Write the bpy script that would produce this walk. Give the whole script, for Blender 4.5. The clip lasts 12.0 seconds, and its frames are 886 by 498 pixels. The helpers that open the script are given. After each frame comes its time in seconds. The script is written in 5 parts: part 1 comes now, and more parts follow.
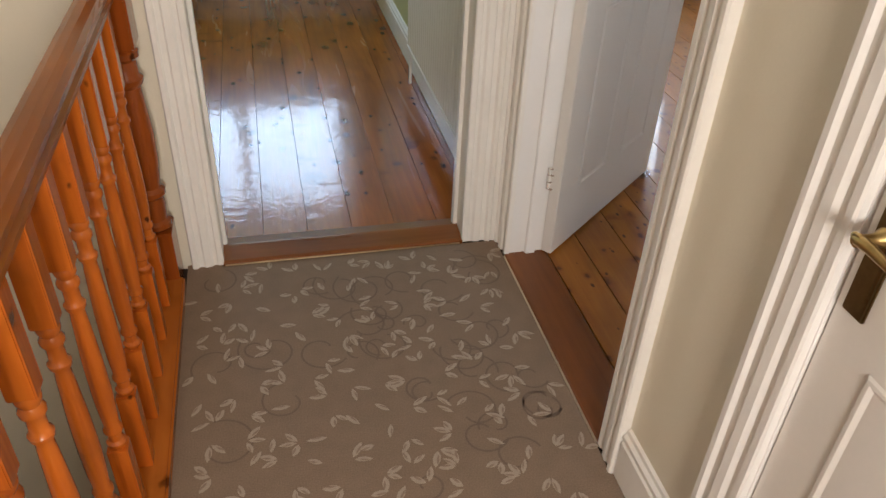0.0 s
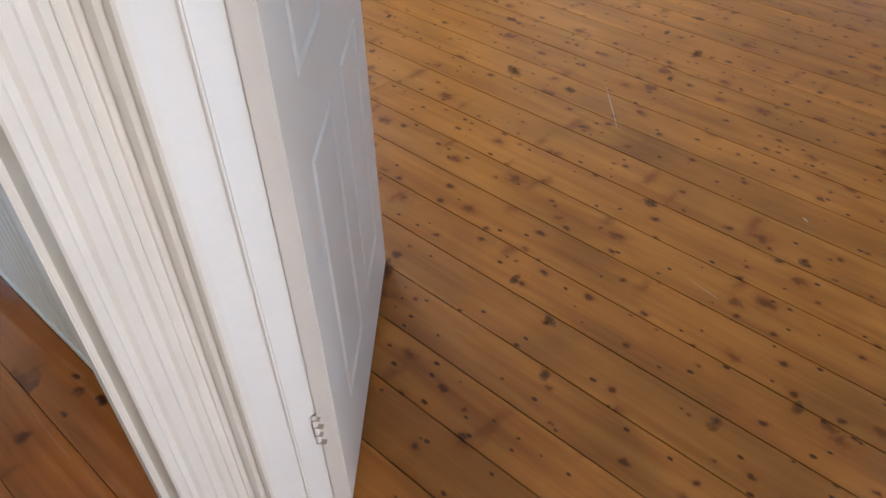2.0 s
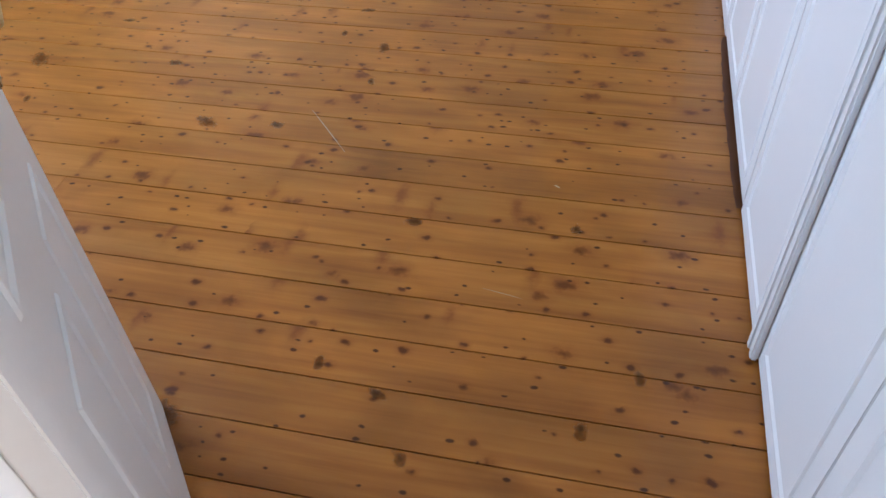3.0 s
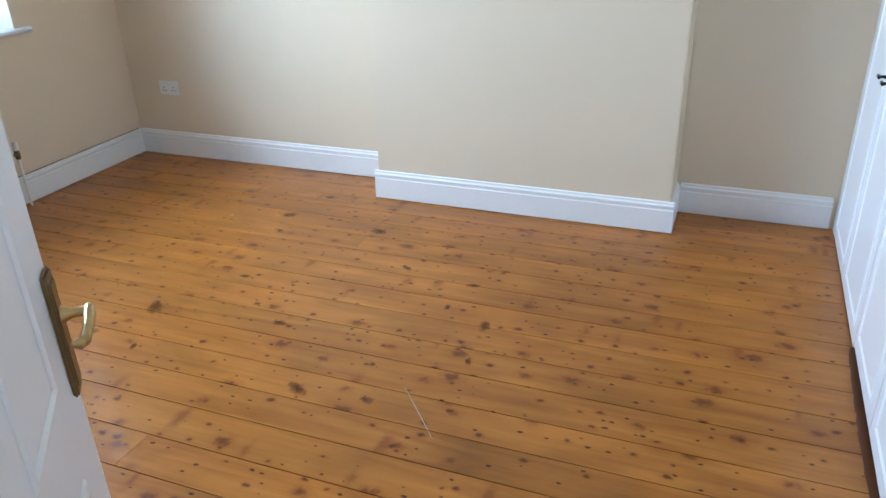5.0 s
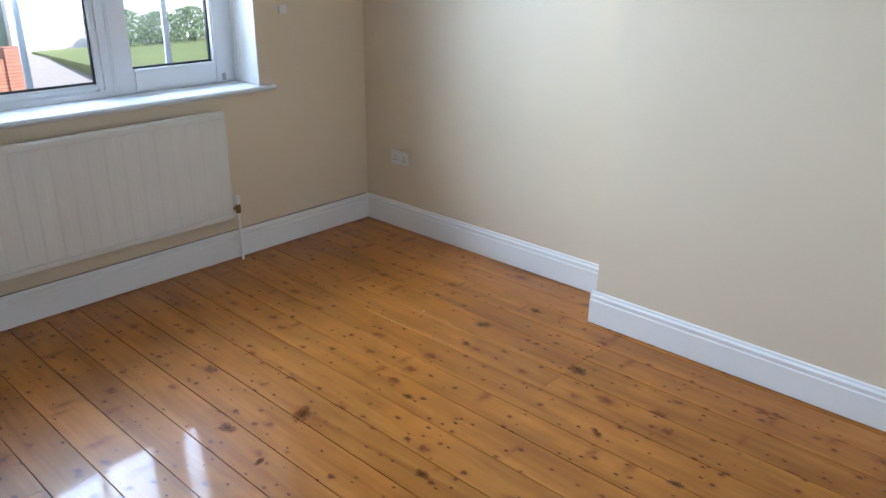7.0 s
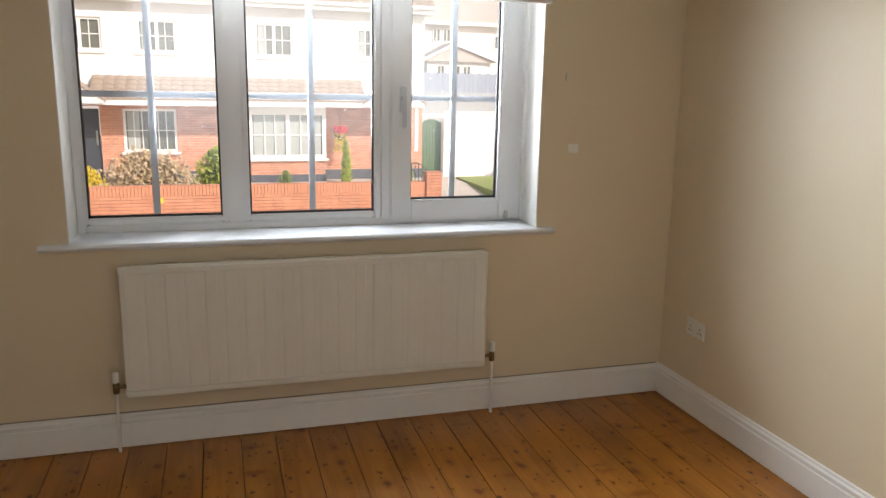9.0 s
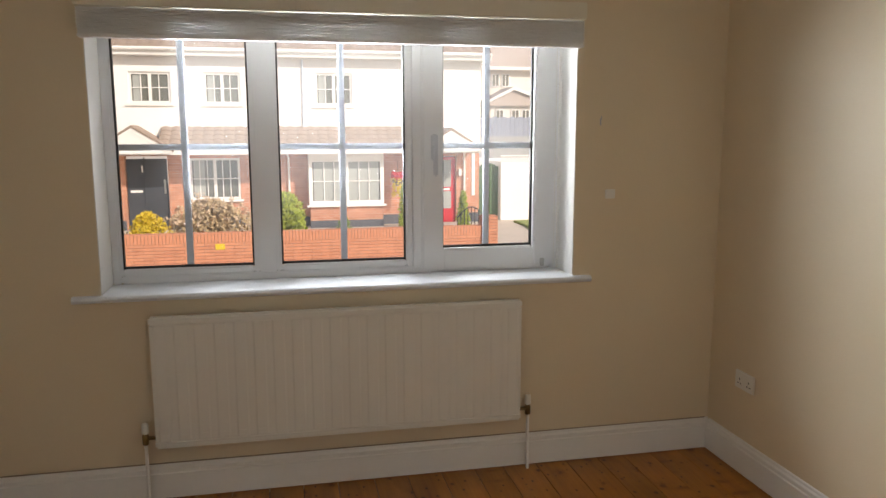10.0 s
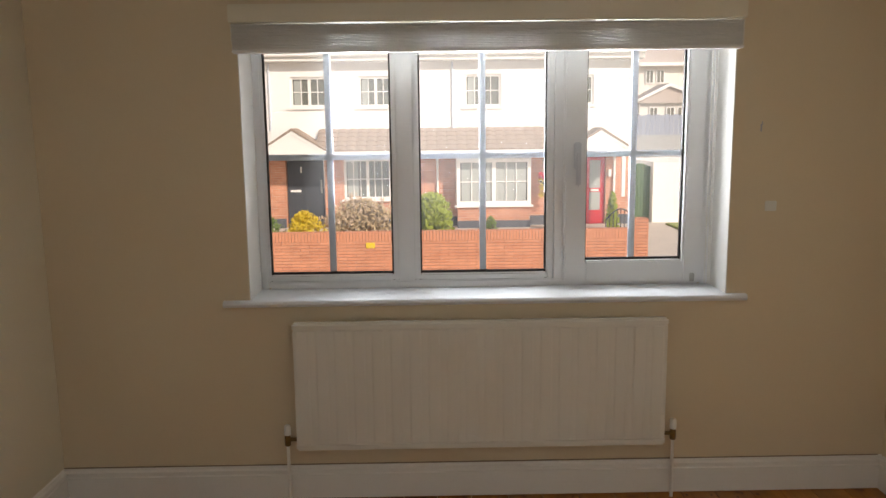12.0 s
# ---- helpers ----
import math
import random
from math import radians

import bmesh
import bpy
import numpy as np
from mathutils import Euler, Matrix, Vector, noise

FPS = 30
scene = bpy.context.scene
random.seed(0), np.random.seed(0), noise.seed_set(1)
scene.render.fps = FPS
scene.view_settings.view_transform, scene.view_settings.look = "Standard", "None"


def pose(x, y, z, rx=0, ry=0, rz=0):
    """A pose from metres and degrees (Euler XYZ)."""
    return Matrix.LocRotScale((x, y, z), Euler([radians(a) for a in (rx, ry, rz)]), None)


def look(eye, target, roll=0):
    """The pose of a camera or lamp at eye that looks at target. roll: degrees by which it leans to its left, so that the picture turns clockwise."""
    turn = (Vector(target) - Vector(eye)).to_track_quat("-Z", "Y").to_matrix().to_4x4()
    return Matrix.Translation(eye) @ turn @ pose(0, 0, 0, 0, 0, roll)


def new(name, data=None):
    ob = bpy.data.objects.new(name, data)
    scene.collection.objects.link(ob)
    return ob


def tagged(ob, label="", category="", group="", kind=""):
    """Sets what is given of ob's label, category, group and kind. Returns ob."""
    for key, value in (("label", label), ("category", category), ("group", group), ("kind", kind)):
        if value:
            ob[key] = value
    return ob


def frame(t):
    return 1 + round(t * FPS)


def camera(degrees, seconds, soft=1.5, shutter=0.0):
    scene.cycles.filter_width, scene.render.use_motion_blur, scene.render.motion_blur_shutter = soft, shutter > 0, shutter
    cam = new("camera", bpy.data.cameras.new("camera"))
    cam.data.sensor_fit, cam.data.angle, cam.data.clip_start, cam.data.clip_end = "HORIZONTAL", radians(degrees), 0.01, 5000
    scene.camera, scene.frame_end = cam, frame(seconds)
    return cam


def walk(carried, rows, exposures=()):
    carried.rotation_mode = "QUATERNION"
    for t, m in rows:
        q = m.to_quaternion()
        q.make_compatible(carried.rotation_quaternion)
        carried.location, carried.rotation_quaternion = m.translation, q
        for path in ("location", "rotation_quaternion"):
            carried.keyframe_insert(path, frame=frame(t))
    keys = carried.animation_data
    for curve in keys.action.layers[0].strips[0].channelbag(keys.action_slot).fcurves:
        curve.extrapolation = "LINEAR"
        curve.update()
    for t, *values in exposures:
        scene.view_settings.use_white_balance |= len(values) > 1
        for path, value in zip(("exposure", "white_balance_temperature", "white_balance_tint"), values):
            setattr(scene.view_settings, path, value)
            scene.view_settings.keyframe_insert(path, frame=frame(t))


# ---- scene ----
cam = camera(60.5, 12.0)
PATH = [
    (0, (-0.051, 0.173, 1.507), (0.357, 1.758, 0.358), 2.8),
    (0.5, (-0.008, 0.43, 1.444), (0.336, 2.037, 0.303), 3.5),
    (1, (0.014, 0.826, 1.47), (0.56, 2.334, 0.276), 1.8),
    (1.5, (0.154, 1.163, 1.514), (0.976, 2.457, 0.231), -0.2),
    (1.8, (0.287, 1.312, 1.515), (1.264, 2.461, 0.202), -0.7),
    (2, (0.354, 1.402, 1.534), (1.436, 2.418, 0.194), -1.5),
    (2.5, (0.505, 1.571, 1.5), (1.799, 2.165, 0.096), -5.1),
    (2.7, (0.534, 1.646, 1.513), (1.859, 2.059, 0.073), -4.9),
    (4.3, (0.658, 1.786, 1.549), (2.278, 2.215, 0.457), -0.2),
    (4.5, (0.688, 1.783, 1.551), (2.312, 2.311, 0.509), -0.7),
    (5, (0.753, 1.763, 1.586), (2.42, 2.439, 0.712), -1.8),
    (5.5, (0.825, 1.767, 1.609), (2.548, 2.45, 0.857), -0.9),
    (6, (0.938, 1.844, 1.608), (2.635, 2.594, 0.862), -0.4),
    (6.5, (1.129, 1.909, 1.589), (2.719, 2.863, 0.84), 0.1),
    (7, (1.456, 1.918, 1.633), (2.823, 3.178, 0.895), 0.6),
    (7.5, (1.725, 2.002, 1.64), (2.908, 3.484, 1.003), 0.5),
    (7.7, (1.824, 2.074, 1.652), (2.955, 3.618, 1.071), 0.6),
    (9.3, (2.396, 2.042, 1.593), (2.896, 3.943, 1.19), 0.9),
    (9.5, (2.437, 2.061, 1.599), (2.929, 3.968, 1.212), 0.7),
    (10, (2.476, 2.086, 1.613), (2.884, 4.025, 1.306), -0.1),
    (10.5, (2.480, 2.106, 1.629), (2.764, 4.075, 1.405), 0.4),
    (11, (2.505, 2.126, 1.662), (2.697, 4.107, 1.463), 0.1),
    (11.5, (2.47, 2.133, 1.64), (2.588, 4.115, 1.399), -0.3),
    (12, (2.524, 2.168, 1.656), (2.548, 4.144, 1.35), -0.7),
]
EXPOSURES = [(0.0, 0.10, 6800, 15), (0.5, 0.14, 6300, 14), (1.0, 0.40, 6000, 13), (1.5, 0.48, 5850, 14), (2.0, 0.54, 5800, 15), (2.5, 0.60, 5700, 17), (4.5, 0.80, 5600, 10), (5.2, 0.78, 5430, 10), (6.0, 0.67, 5380, 10), (6.5, 0.58, 5300, 11), (7.0, 0.46, 5650, 11), (7.5, 0.32, 6050, 12), (9.3, 0.02, 7650, 16), (10.5, -0.25, 7800, 17), (12.0, -0.25, 7900, 17)]
walk(cam, [(t, look(eye, target, roll)) for t, eye, target, roll in PATH], EXPOSURES)

# ---- world and sun: the sun stands behind the house and lights the facades across the road ----
SUN_FROM = Vector((0.55, -0.75, 0.62)).normalized()
world = bpy.data.worlds.new("sky")
scene.world = world
world.use_nodes = True
wn = world.node_tree.nodes
sky = wn.new("ShaderNodeTexSky")
sky.sky_type = "NISHITA"
sky.sun_disc = False
sky.sun_elevation = math.asin(SUN_FROM.z)
sky.sun_rotation = math.atan2(SUN_FROM.x, SUN_FROM.y)
sky.air_density, sky.dust_density = 1.0, 1.5
world.node_tree.links.new(sky.outputs[0], wn["Background"].inputs[0])
wn["Background"].inputs[1].default_value = 0.14
sun = new("sun", bpy.data.lights.new("sun", "SUN"))
sun.data.energy, sun.data.angle, sun.data.color = 3.8, radians(0.6), (1.0, 0.985, 0.955)
sun.matrix_world = look(SUN_FROM * 60, (0, 0, 0))


# ---- daylight in the window openings ----
WIN = (1.71, 3.82)


def window_light(name, at, towards, w, h, power, colour, spread=180):
    ob = new(name, bpy.data.lights.new(name, "AREA"))
    ob.data.shape, ob.data.size, ob.data.size_y, ob.data.energy, ob.data.color = "RECTANGLE", w, h, power, colour
    ob.data.spread = radians(spread)
    ob.matrix_world = look(at, towards)
    return ob


window_light("bedroom_window_daylight", ((WIN[0] + WIN[1]) / 2, 5.95, 1.72), ((WIN[0] + WIN[1]) / 2 + 0.9, 0, 1.0), 1.55, 0.74, 79, (0.70, 0.85, 1.0), 114)
window_light("small_room_window_daylight", (-0.10, 5.90, 1.40), (-0.10, 0, 1.2), 1.15, 1.1, 52, (0.52, 0.74, 1.0))
window_light("stairwell_window_daylight", (-0.05, -1.62, 1.52), (-0.05, 2.3, 0.5), 0.60, 0.65, 60, (1.0, 0.95, 0.88))

# ---- materials ----
def material(name, base, rough=0.5, metal=0.0, var=0.08, scale=6.0, grain=0.05, grain_scale=180.0, bump=0.08, coat=0.0, stretch=(1, 1, 1), rand=0.0):
    """Painted or plain surface: broad uneven tone, fine grain and relief."""
    m = bpy.data.materials.new(name)
    m.use_nodes = True
    nt = m.node_tree
    n, l = nt.nodes, nt.links
    b = n["Principled BSDF"]
    b.inputs["Roughness"].default_value = rough
    b.inputs["Metallic"].default_value = metal
    b.inputs["Coat Weight"].default_value = coat
    b.inputs["Coat Roughness"].default_value = 0.1
    geo = n.new("ShaderNodeNewGeometry")
    mp = n.new("ShaderNodeMapping")
    mp.inputs["Scale"].default_value = stretch
    l.new(geo.outputs["Position"], mp.inputs[0])
    big, fine = n.new("ShaderNodeTexNoise"), n.new("ShaderNodeTexNoise")
    big.inputs["Scale"].default_value, fine.inputs["Scale"].default_value = scale, grain_scale
    big.inputs["Detail"].default_value, fine.inputs["Detail"].default_value = 4, 2
    l.new(mp.outputs[0], big.inputs[0])
    l.new(mp.outputs[0], fine.inputs[0])
    add = n.new("ShaderNodeMath"); add.operation = "MULTIPLY_ADD"
    l.new(big.outputs[0], add.inputs[0]); add.inputs[1].default_value = 2 * var; add.inputs[2].default_value = 1 - var
    add2 = n.new("ShaderNodeMath"); add2.operation = "MULTIPLY_ADD"
    l.new(fine.outputs[0], add2.inputs[0]); add2.inputs[1].default_value = 2 * grain
    l.new(add.outputs[0], add2.inputs[2])
    out = add2.outputs[0]
    if rand:
        oi = n.new("ShaderNodeObjectInfo")
        r = n.new("ShaderNodeMath"); r.operation = "MULTIPLY_ADD"
        l.new(oi.outputs["Random"], r.inputs[0]); r.inputs[1].default_value = rand; l.new(out, r.inputs[2])
        out = r.outputs[0]
    mix = n.new("ShaderNodeVectorMath"); mix.operation = "SCALE"
    mix.inputs[0].default_value = base
    l.new(out, mix.inputs["Scale"])
    l.new(mix.outputs[0], b.inputs["Base Color"])
    if bump:
        bp = n.new("ShaderNodeBump")
        bp.inputs["Strength"].default_value, bp.inputs["Distance"].default_value = bump, 0.003
        l.new(fine.outputs[0], bp.inputs["Height"])
        l.new(bp.outputs[0], b.inputs["Normal"])
    return m


def ramp(n, stops):
    r = n.new("ShaderNodeValToRGB")
    e = r.color_ramp.elements
    e[0].position, e[0].color = stops[0][0], (*stops[0][1], 1)
    e[1].position, e[1].color = stops[-1][0], (*stops[-1][1], 1)
    for p, c in stops[1:-1]:
        x = e.new(p)
        x.color = (*c, 1)
    return r


def wood(name, light, mid, dark, rough, coat, along="y", knots=5.0, ring=1.0, wet=0.0, flat=False, sheen=0.15):
    """Varnished pine: grain along one axis, dark knots, small nail holes, tone by board."""
    m = bpy.data.materials.new(name)
    m.use_nodes = True
    n, l = m.node_tree.nodes, m.node_tree.links
    b = n["Principled BSDF"]
    geo, oi = n.new("ShaderNodeNewGeometry"), n.new("ShaderNodeObjectInfo")
    off = n.new("ShaderNodeVectorMath"); off.operation = "MULTIPLY_ADD"
    l.new(oi.outputs["Random"], off.inputs[0]); off.inputs[1].default_value = (37.0, 53.0, 11.0)
    l.new(geo.outputs["Position"], off.inputs[2])
    ax = {"x": 0, "y": 1, "z": 2}[along]

    def mapped(across, length):
        mp = n.new("ShaderNodeMapping")
        sc = [across] * 3
        sc[ax] = length
        mp.inputs["Scale"].default_value = sc
        l.new(off.outputs[0], mp.inputs[0])
        return mp.outputs[0]

    def noise_tex(vec, scale, detail=3, dist=0.0):
        t = n.new("ShaderNodeTexNoise")
        t.inputs["Scale"].default_value, t.inputs["Detail"].default_value, t.inputs["Distortion"].default_value = scale, detail, dist
        l.new(vec, t.inputs[0])
        return t.outputs[0]

    grain = noise_tex(mapped(60, 2.2), 1.0, 4, 0.6)
    streak = noise_tex(mapped(8 * ring, 0.8), 1.0, 3, 1.6)
    fine = noise_tex(mapped(260, 9), 1.0, 2)
    mixg = n.new("ShaderNodeMath"); mixg.operation = "MULTIPLY_ADD"
    l.new(grain, mixg.inputs[0]); mixg.inputs[1].default_value = 0.34
    half = n.new("ShaderNodeMath"); half.operation = "MULTIPLY"; half.inputs[1].default_value = 0.66
    l.new(streak, half.inputs[0]); l.new(half.outputs[0], mixg.inputs[2])
    col = ramp(n, [(0.13, dark), (0.5, mid), (0.87, light)])
    l.new(mixg.outputs[0], col.inputs[0])
    # tone by board
    tone = n.new("ShaderNodeMath"); tone.operation = "MULTIPLY_ADD"
    l.new(oi.outputs["Random"], tone.inputs[0]); tone.inputs[1].default_value, tone.inputs[2].default_value = 0.20, 0.90
    hsv = n.new("ShaderNodeHueSaturation")
    blotch = noise_tex(mapped(4.5, 2.0), 1.0, 4, 0.6)
    bl = n.new("ShaderNodeMath"); bl.operation = "MULTIPLY_ADD"
    l.new(blotch, bl.inputs[0]); bl.inputs[1].default_value = 1.1; l.new(tone.outputs[0], bl.inputs[2])
    bs = n.new("ShaderNodeMath"); bs.operation = "SUBTRACT"; bs.inputs[1].default_value = 0.55
    l.new(bl.outputs[0], bs.inputs[0])
    l.new(col.outputs[0], hsv.inputs["Color"]); l.new(bs.outputs[0], hsv.inputs["Value"])
    colour = hsv.outputs[0]

    def spots(across, length, size, soft, keep, shade, amount):
        nonlocal colour
        v = n.new("ShaderNodeTexVoronoi")
        v.inputs["Scale"].default_value = 1.0
        v.voronoi_dimensions = "2D" if flat else "3D"
        warp = n.new("ShaderNodeVectorMath"); warp.operation = "MULTIPLY_ADD"
        wob = n.new("ShaderNodeTexNoise"); wob.inputs["Scale"].default_value = 35.0
        l.new(geo.outputs["Position"], wob.inputs[0])
        l.new(wob.outputs["Color"], warp.inputs[0]); warp.inputs[1].default_value = (0.22, 0.22, 0.22)
        l.new(mapped(across, length), warp.inputs[2])
        l.new(warp.outputs[0], v.inputs[0])
        sep = n.new("ShaderNodeSeparateColor")
        l.new(v.outputs["Color"], sep.inputs[0])
        lim = n.new("ShaderNodeMapRange")
        lim.inputs["From Min"].default_value, lim.inputs["From Max"].default_value = 1 - keep, 1.0
        lim.inputs["To Min"].default_value, lim.inputs["To Max"].default_value = size * 0.35, size
        l.new(sep.outputs[0], lim.inputs[0])
        d = n.new("ShaderNodeMath"); d.operation = "SUBTRACT"
        l.new(lim.outputs[0], d.inputs[0]); l.new(v.outputs["Distance"], d.inputs[1])
        s = n.new("ShaderNodeMapRange"); s.interpolation_type = "SMOOTHSTEP"
        s.inputs["From Min"].default_value, s.inputs["From Max"].default_value = -soft, soft
        s.inputs["To Min"].default_value, s.inputs["To Max"].default_value = 0.0, amount
        l.new(d.outputs[0], s.inputs[0])
        on = n.new("ShaderNodeMath"); on.operation = "GREATER_THAN"; on.inputs[1].default_value = 1 - keep
        l.new(sep.outputs[0], on.inputs[0])
        f = n.new("ShaderNodeMath"); f.operation = "MULTIPLY"
        l.new(s.outputs[0], f.inputs[0]); l.new(on.outputs[0], f.inputs[1])
        mx = n.new("ShaderNodeMix"); mx.data_type = "RGBA"
        mx.inputs["B"].default_value = (*shade, 1)
        l.new(f.outputs[0], mx.inputs["Factor"]); l.new(colour, mx.inputs["A"])
        colour = mx.outputs["Result"]

    if knots:
        if flat:
            spots(2.7, 7.5, 0.20, 0.18, 0.24, (0.25, 0.074, 0.009), 0.42)
            spots(2.7, 7.5, 0.12, 0.10, 0.24, (0.17, 0.044, 0.006), 0.60)
        spots(knots * 1.15, knots * 0.8, 0.20, 0.16, 0.46, (0.24, 0.070, 0.008), 0.55)
        spots(knots * 1.15, knots * 0.8, 0.105, 0.07, 0.46, (0.125, 0.030, 0.004), 0.88)
        spots(knots * 2.6, knots * 1.9, 0.20, 0.14, 0.36, (0.22, 0.062, 0.007), 0.45)
        spots(knots * 2.6, knots * 1.9, 0.12, 0.06, 0.36, (0.085, 0.019, 0.003), 0.9)
        spots(knots * 5.5, knots * 3.2, 0.15, 0.06, 0.16, (0.045, 0.010, 0.002), 0.92)
    l.new(colour, b.inputs["Base Color"])
    rr = n.new("ShaderNodeMapRange")
    l.new(streak, rr.inputs[0])
    rr.inputs["To Min"].default_value, rr.inputs["To Max"].default_value = rough * 0.75, rough * 1.3
    l.new(rr.outputs[0], b.inputs["Roughness"])
    b.inputs["Specular IOR Level"].default_value = sheen
    b.inputs["Coat Weight"].default_value, b.inputs["Coat Roughness"].default_value = coat, 0.06
    bp = n.new("ShaderNodeBump"); bp.inputs["Strength"].default_value, bp.inputs["Distance"].default_value = 0.12, 0.002
    hh = n.new("ShaderNodeMath"); hh.operation = "ADD"
    l.new(grain, hh.inputs[0]); l.new(fine, hh.inputs[1])
    l.new(hh.outputs[0], bp.inputs["Height"])
    l.new(bp.outputs[0], b.inputs["Normal"])
    if wet:
        wv = noise_tex(mapped(12, 11), 1.0, 3, 0.8)
        b2 = n.new("ShaderNodeBump"); b2.inputs["Strength"].default_value, b2.inputs["Distance"].default_value = wet, 0.004
        l.new(wv, b2.inputs["Height"])
        l.new(b2.outputs[0], b.inputs["Coat Normal"])
    return m


def brick_material(name, c1, c2, mortar, w=0.225, h=0.075, swap=False):
    m = bpy.data.materials.new(name)
    m.use_nodes = True
    n, l = m.node_tree.nodes, m.node_tree.links
    b = n["Principled BSDF"]
    b.inputs["Roughness"].default_value = 0.85
    geo, sep, com = n.new("ShaderNodeNewGeometry"), n.new("ShaderNodeSeparateXYZ"), n.new("ShaderNodeCombineXYZ")
    l.new(geo.outputs["Position"], sep.inputs[0])
    a = n.new("ShaderNodeMath"); a.operation = "ADD"
    l.new(sep.outputs[0], a.inputs[0]); l.new(sep.outputs[1], a.inputs[1])
    l.new(a.outputs[0], com.inputs[0]); l.new(sep.outputs[2], com.inputs[1])
    t = n.new("ShaderNodeTexBrick")
    t.inputs["Scale"].default_value = 1.0
    t.inputs["Brick Width"].default_value, t.inputs["Row Height"].default_value, t.inputs["Mortar Size"].default_value = w, h, 0.006
    t.inputs["Color1"].default_value, t.inputs["Color2"].default_value, t.inputs["Mortar"].default_value = (*c1, 1), (*c2, 1), (*mortar, 1)
    l.new(com.outputs[0], t.inputs[0])
    ns = n.new("ShaderNodeTexNoise"); ns.inputs["Scale"].default_value = 3.0
    l.new(geo.outputs["Position"], ns.inputs[0])
    hs = n.new("ShaderNodeHueSaturation")
    mr = n.new("ShaderNodeMapRange"); mr.inputs["To Min"].default_value, mr.inputs["To Max"].default_value = 0.7, 1.3
    l.new(ns.outputs[0], mr.inputs[0]); l.new(mr.outputs[0], hs.inputs["Value"]); l.new(t.outputs["Color"], hs.inputs["Color"])
    l.new(hs.outputs[0], b.inputs["Base Color"])
    bp = n.new("ShaderNodeBump"); bp.inputs["Strength"].default_value, bp.inputs["Distance"].default_value = 0.6, 0.008
    bp.invert = True
    l.new(t.outputs["Fac"], bp.inputs["Height"]); l.new(bp.outputs[0], b.inputs["Normal"])
    return m


def glass_material(name, tint=(1, 1, 1)):
    m = bpy.data.materials.new(name)
    m.use_nodes = True
    n, l = m.node_tree.nodes, m.node_tree.links
    tr, gl, mx, fr = n.new("ShaderNodeBsdfTransparent"), n.new("ShaderNodeBsdfGlossy"), n.new("ShaderNodeMixShader"), n.new("ShaderNodeFresnel")
    tr.inputs[0].default_value = (*tint, 1)
    gl.inputs["Roughness"].default_value = 0.02
    fr.inputs[0].default_value = 1.3
    l.new(fr.outputs[0], mx.inputs[0]); l.new(tr.outputs[0], mx.inputs[1]); l.new(gl.outputs[0], mx.inputs[2])
    # a little translucent mix adds a pale veil that imitates glare over the view
    glare_veil, veil_mix = n.new("ShaderNodeBsdfTranslucent"), n.new("ShaderNodeMixShader")
    veil_mix.inputs[0].default_value = 0.010
    l.new(mx.outputs[0], veil_mix.inputs[1]); l.new(glare_veil.outputs[0], veil_mix.inputs[2])
    l.new(veil_mix.outputs[0], n["Material Output"].inputs[0])
    return m


PINE = wood("varnished_pine_boards", (0.51, 0.222, 0.041), (0.37, 0.136, 0.019), (0.185, 0.053, 0.008), 0.36, 0.26, "y", 5.0, flat=True, sheen=0.24)
PINE_DARK = wood("glossy_dark_pine_boards", (0.46, 0.160, 0.028), (0.30, 0.082, 0.012), (0.11, 0.026, 0.004), 0.25, 0.50, "y", 2.4, wet=0.5, flat=True)
THRESH = wood("dark_threshold_wood", (0.27, 0.094, 0.021), (0.19, 0.060, 0.013), (0.11, 0.032, 0.007), 0.3, 0.9, "x", 0)
THRESH_Y = wood("dark_threshold_wood_lengthwise", (0.27, 0.094, 0.021), (0.19, 0.060, 0.013), (0.11, 0.032, 0.007), 0.3, 0.4, "y", 0)
ORANGE = wood("orange_varnished_pine", (0.62, 0.180, 0.022), (0.50, 0.118, 0.014), (0.26, 0.046, 0.006), 0.22, 0.6, "z", 4.0, ring=3.0)
ORANGE_Y = wood("orange_varnished_rail", (0.46, 0.155, 0.025), (0.36, 0.102, 0.015), (0.22, 0.054, 0.008), 0.25, 0.3, "y", 3.0)
NEWEL = wood("deep_orange_varnished_post", (0.34, 0.084, 0.013), (0.26, 0.056, 0.008), (0.14, 0.027, 0.004), 0.22, 0.6, "z", 3.0)
CREAM = material("cream_wall_paint", (0.71, 0.598, 0.432), 0.55, var=0.03, scale=2.2, grain=0.02, bump=0.10, grain_scale=140)
CREAM_HALL = material("pale_hall_paint", (0.74, 0.69, 0.56), 0.5, var=0.03, scale=2.0, grain=0.02, bump=0.1, grain_scale=140)
# stairwell wall: the shade on its pale paint is put into the colour
STAIRSHADE = material("shade_darkened_stairwell_paint", (0.52, 0.47, 0.39), 0.5, var=0.03, scale=2.0, grain=0.02, bump=0.1, grain_scale=140)
OLIVE = material("olive_yellow_wall_paint", (0.52, 0.50, 0.24), 0.6, var=0.04, scale=2.0, grain=0.02)
CEIL = material("white_ceiling_paint", (0.74, 0.73, 0.70), 0.8, var=0.02)
GLOSS = material("white_gloss_paint", (0.82, 0.81, 0.78), 0.28, var=0.03, scale=9, grain=0.02, bump=0.06, grain_scale=60)
OLDGLOSS = material("aged_white_gloss_paint", (0.81, 0.79, 0.74), 0.32, var=0.06, scale=7, grain=0.03, bump=0.10, grain_scale=50)
DOORWHITE = material("white_door_paint", (0.77, 0.75, 0.71), 0.35, var=0.03, scale=5, grain=0.02, bump=0.06, grain_scale=90)
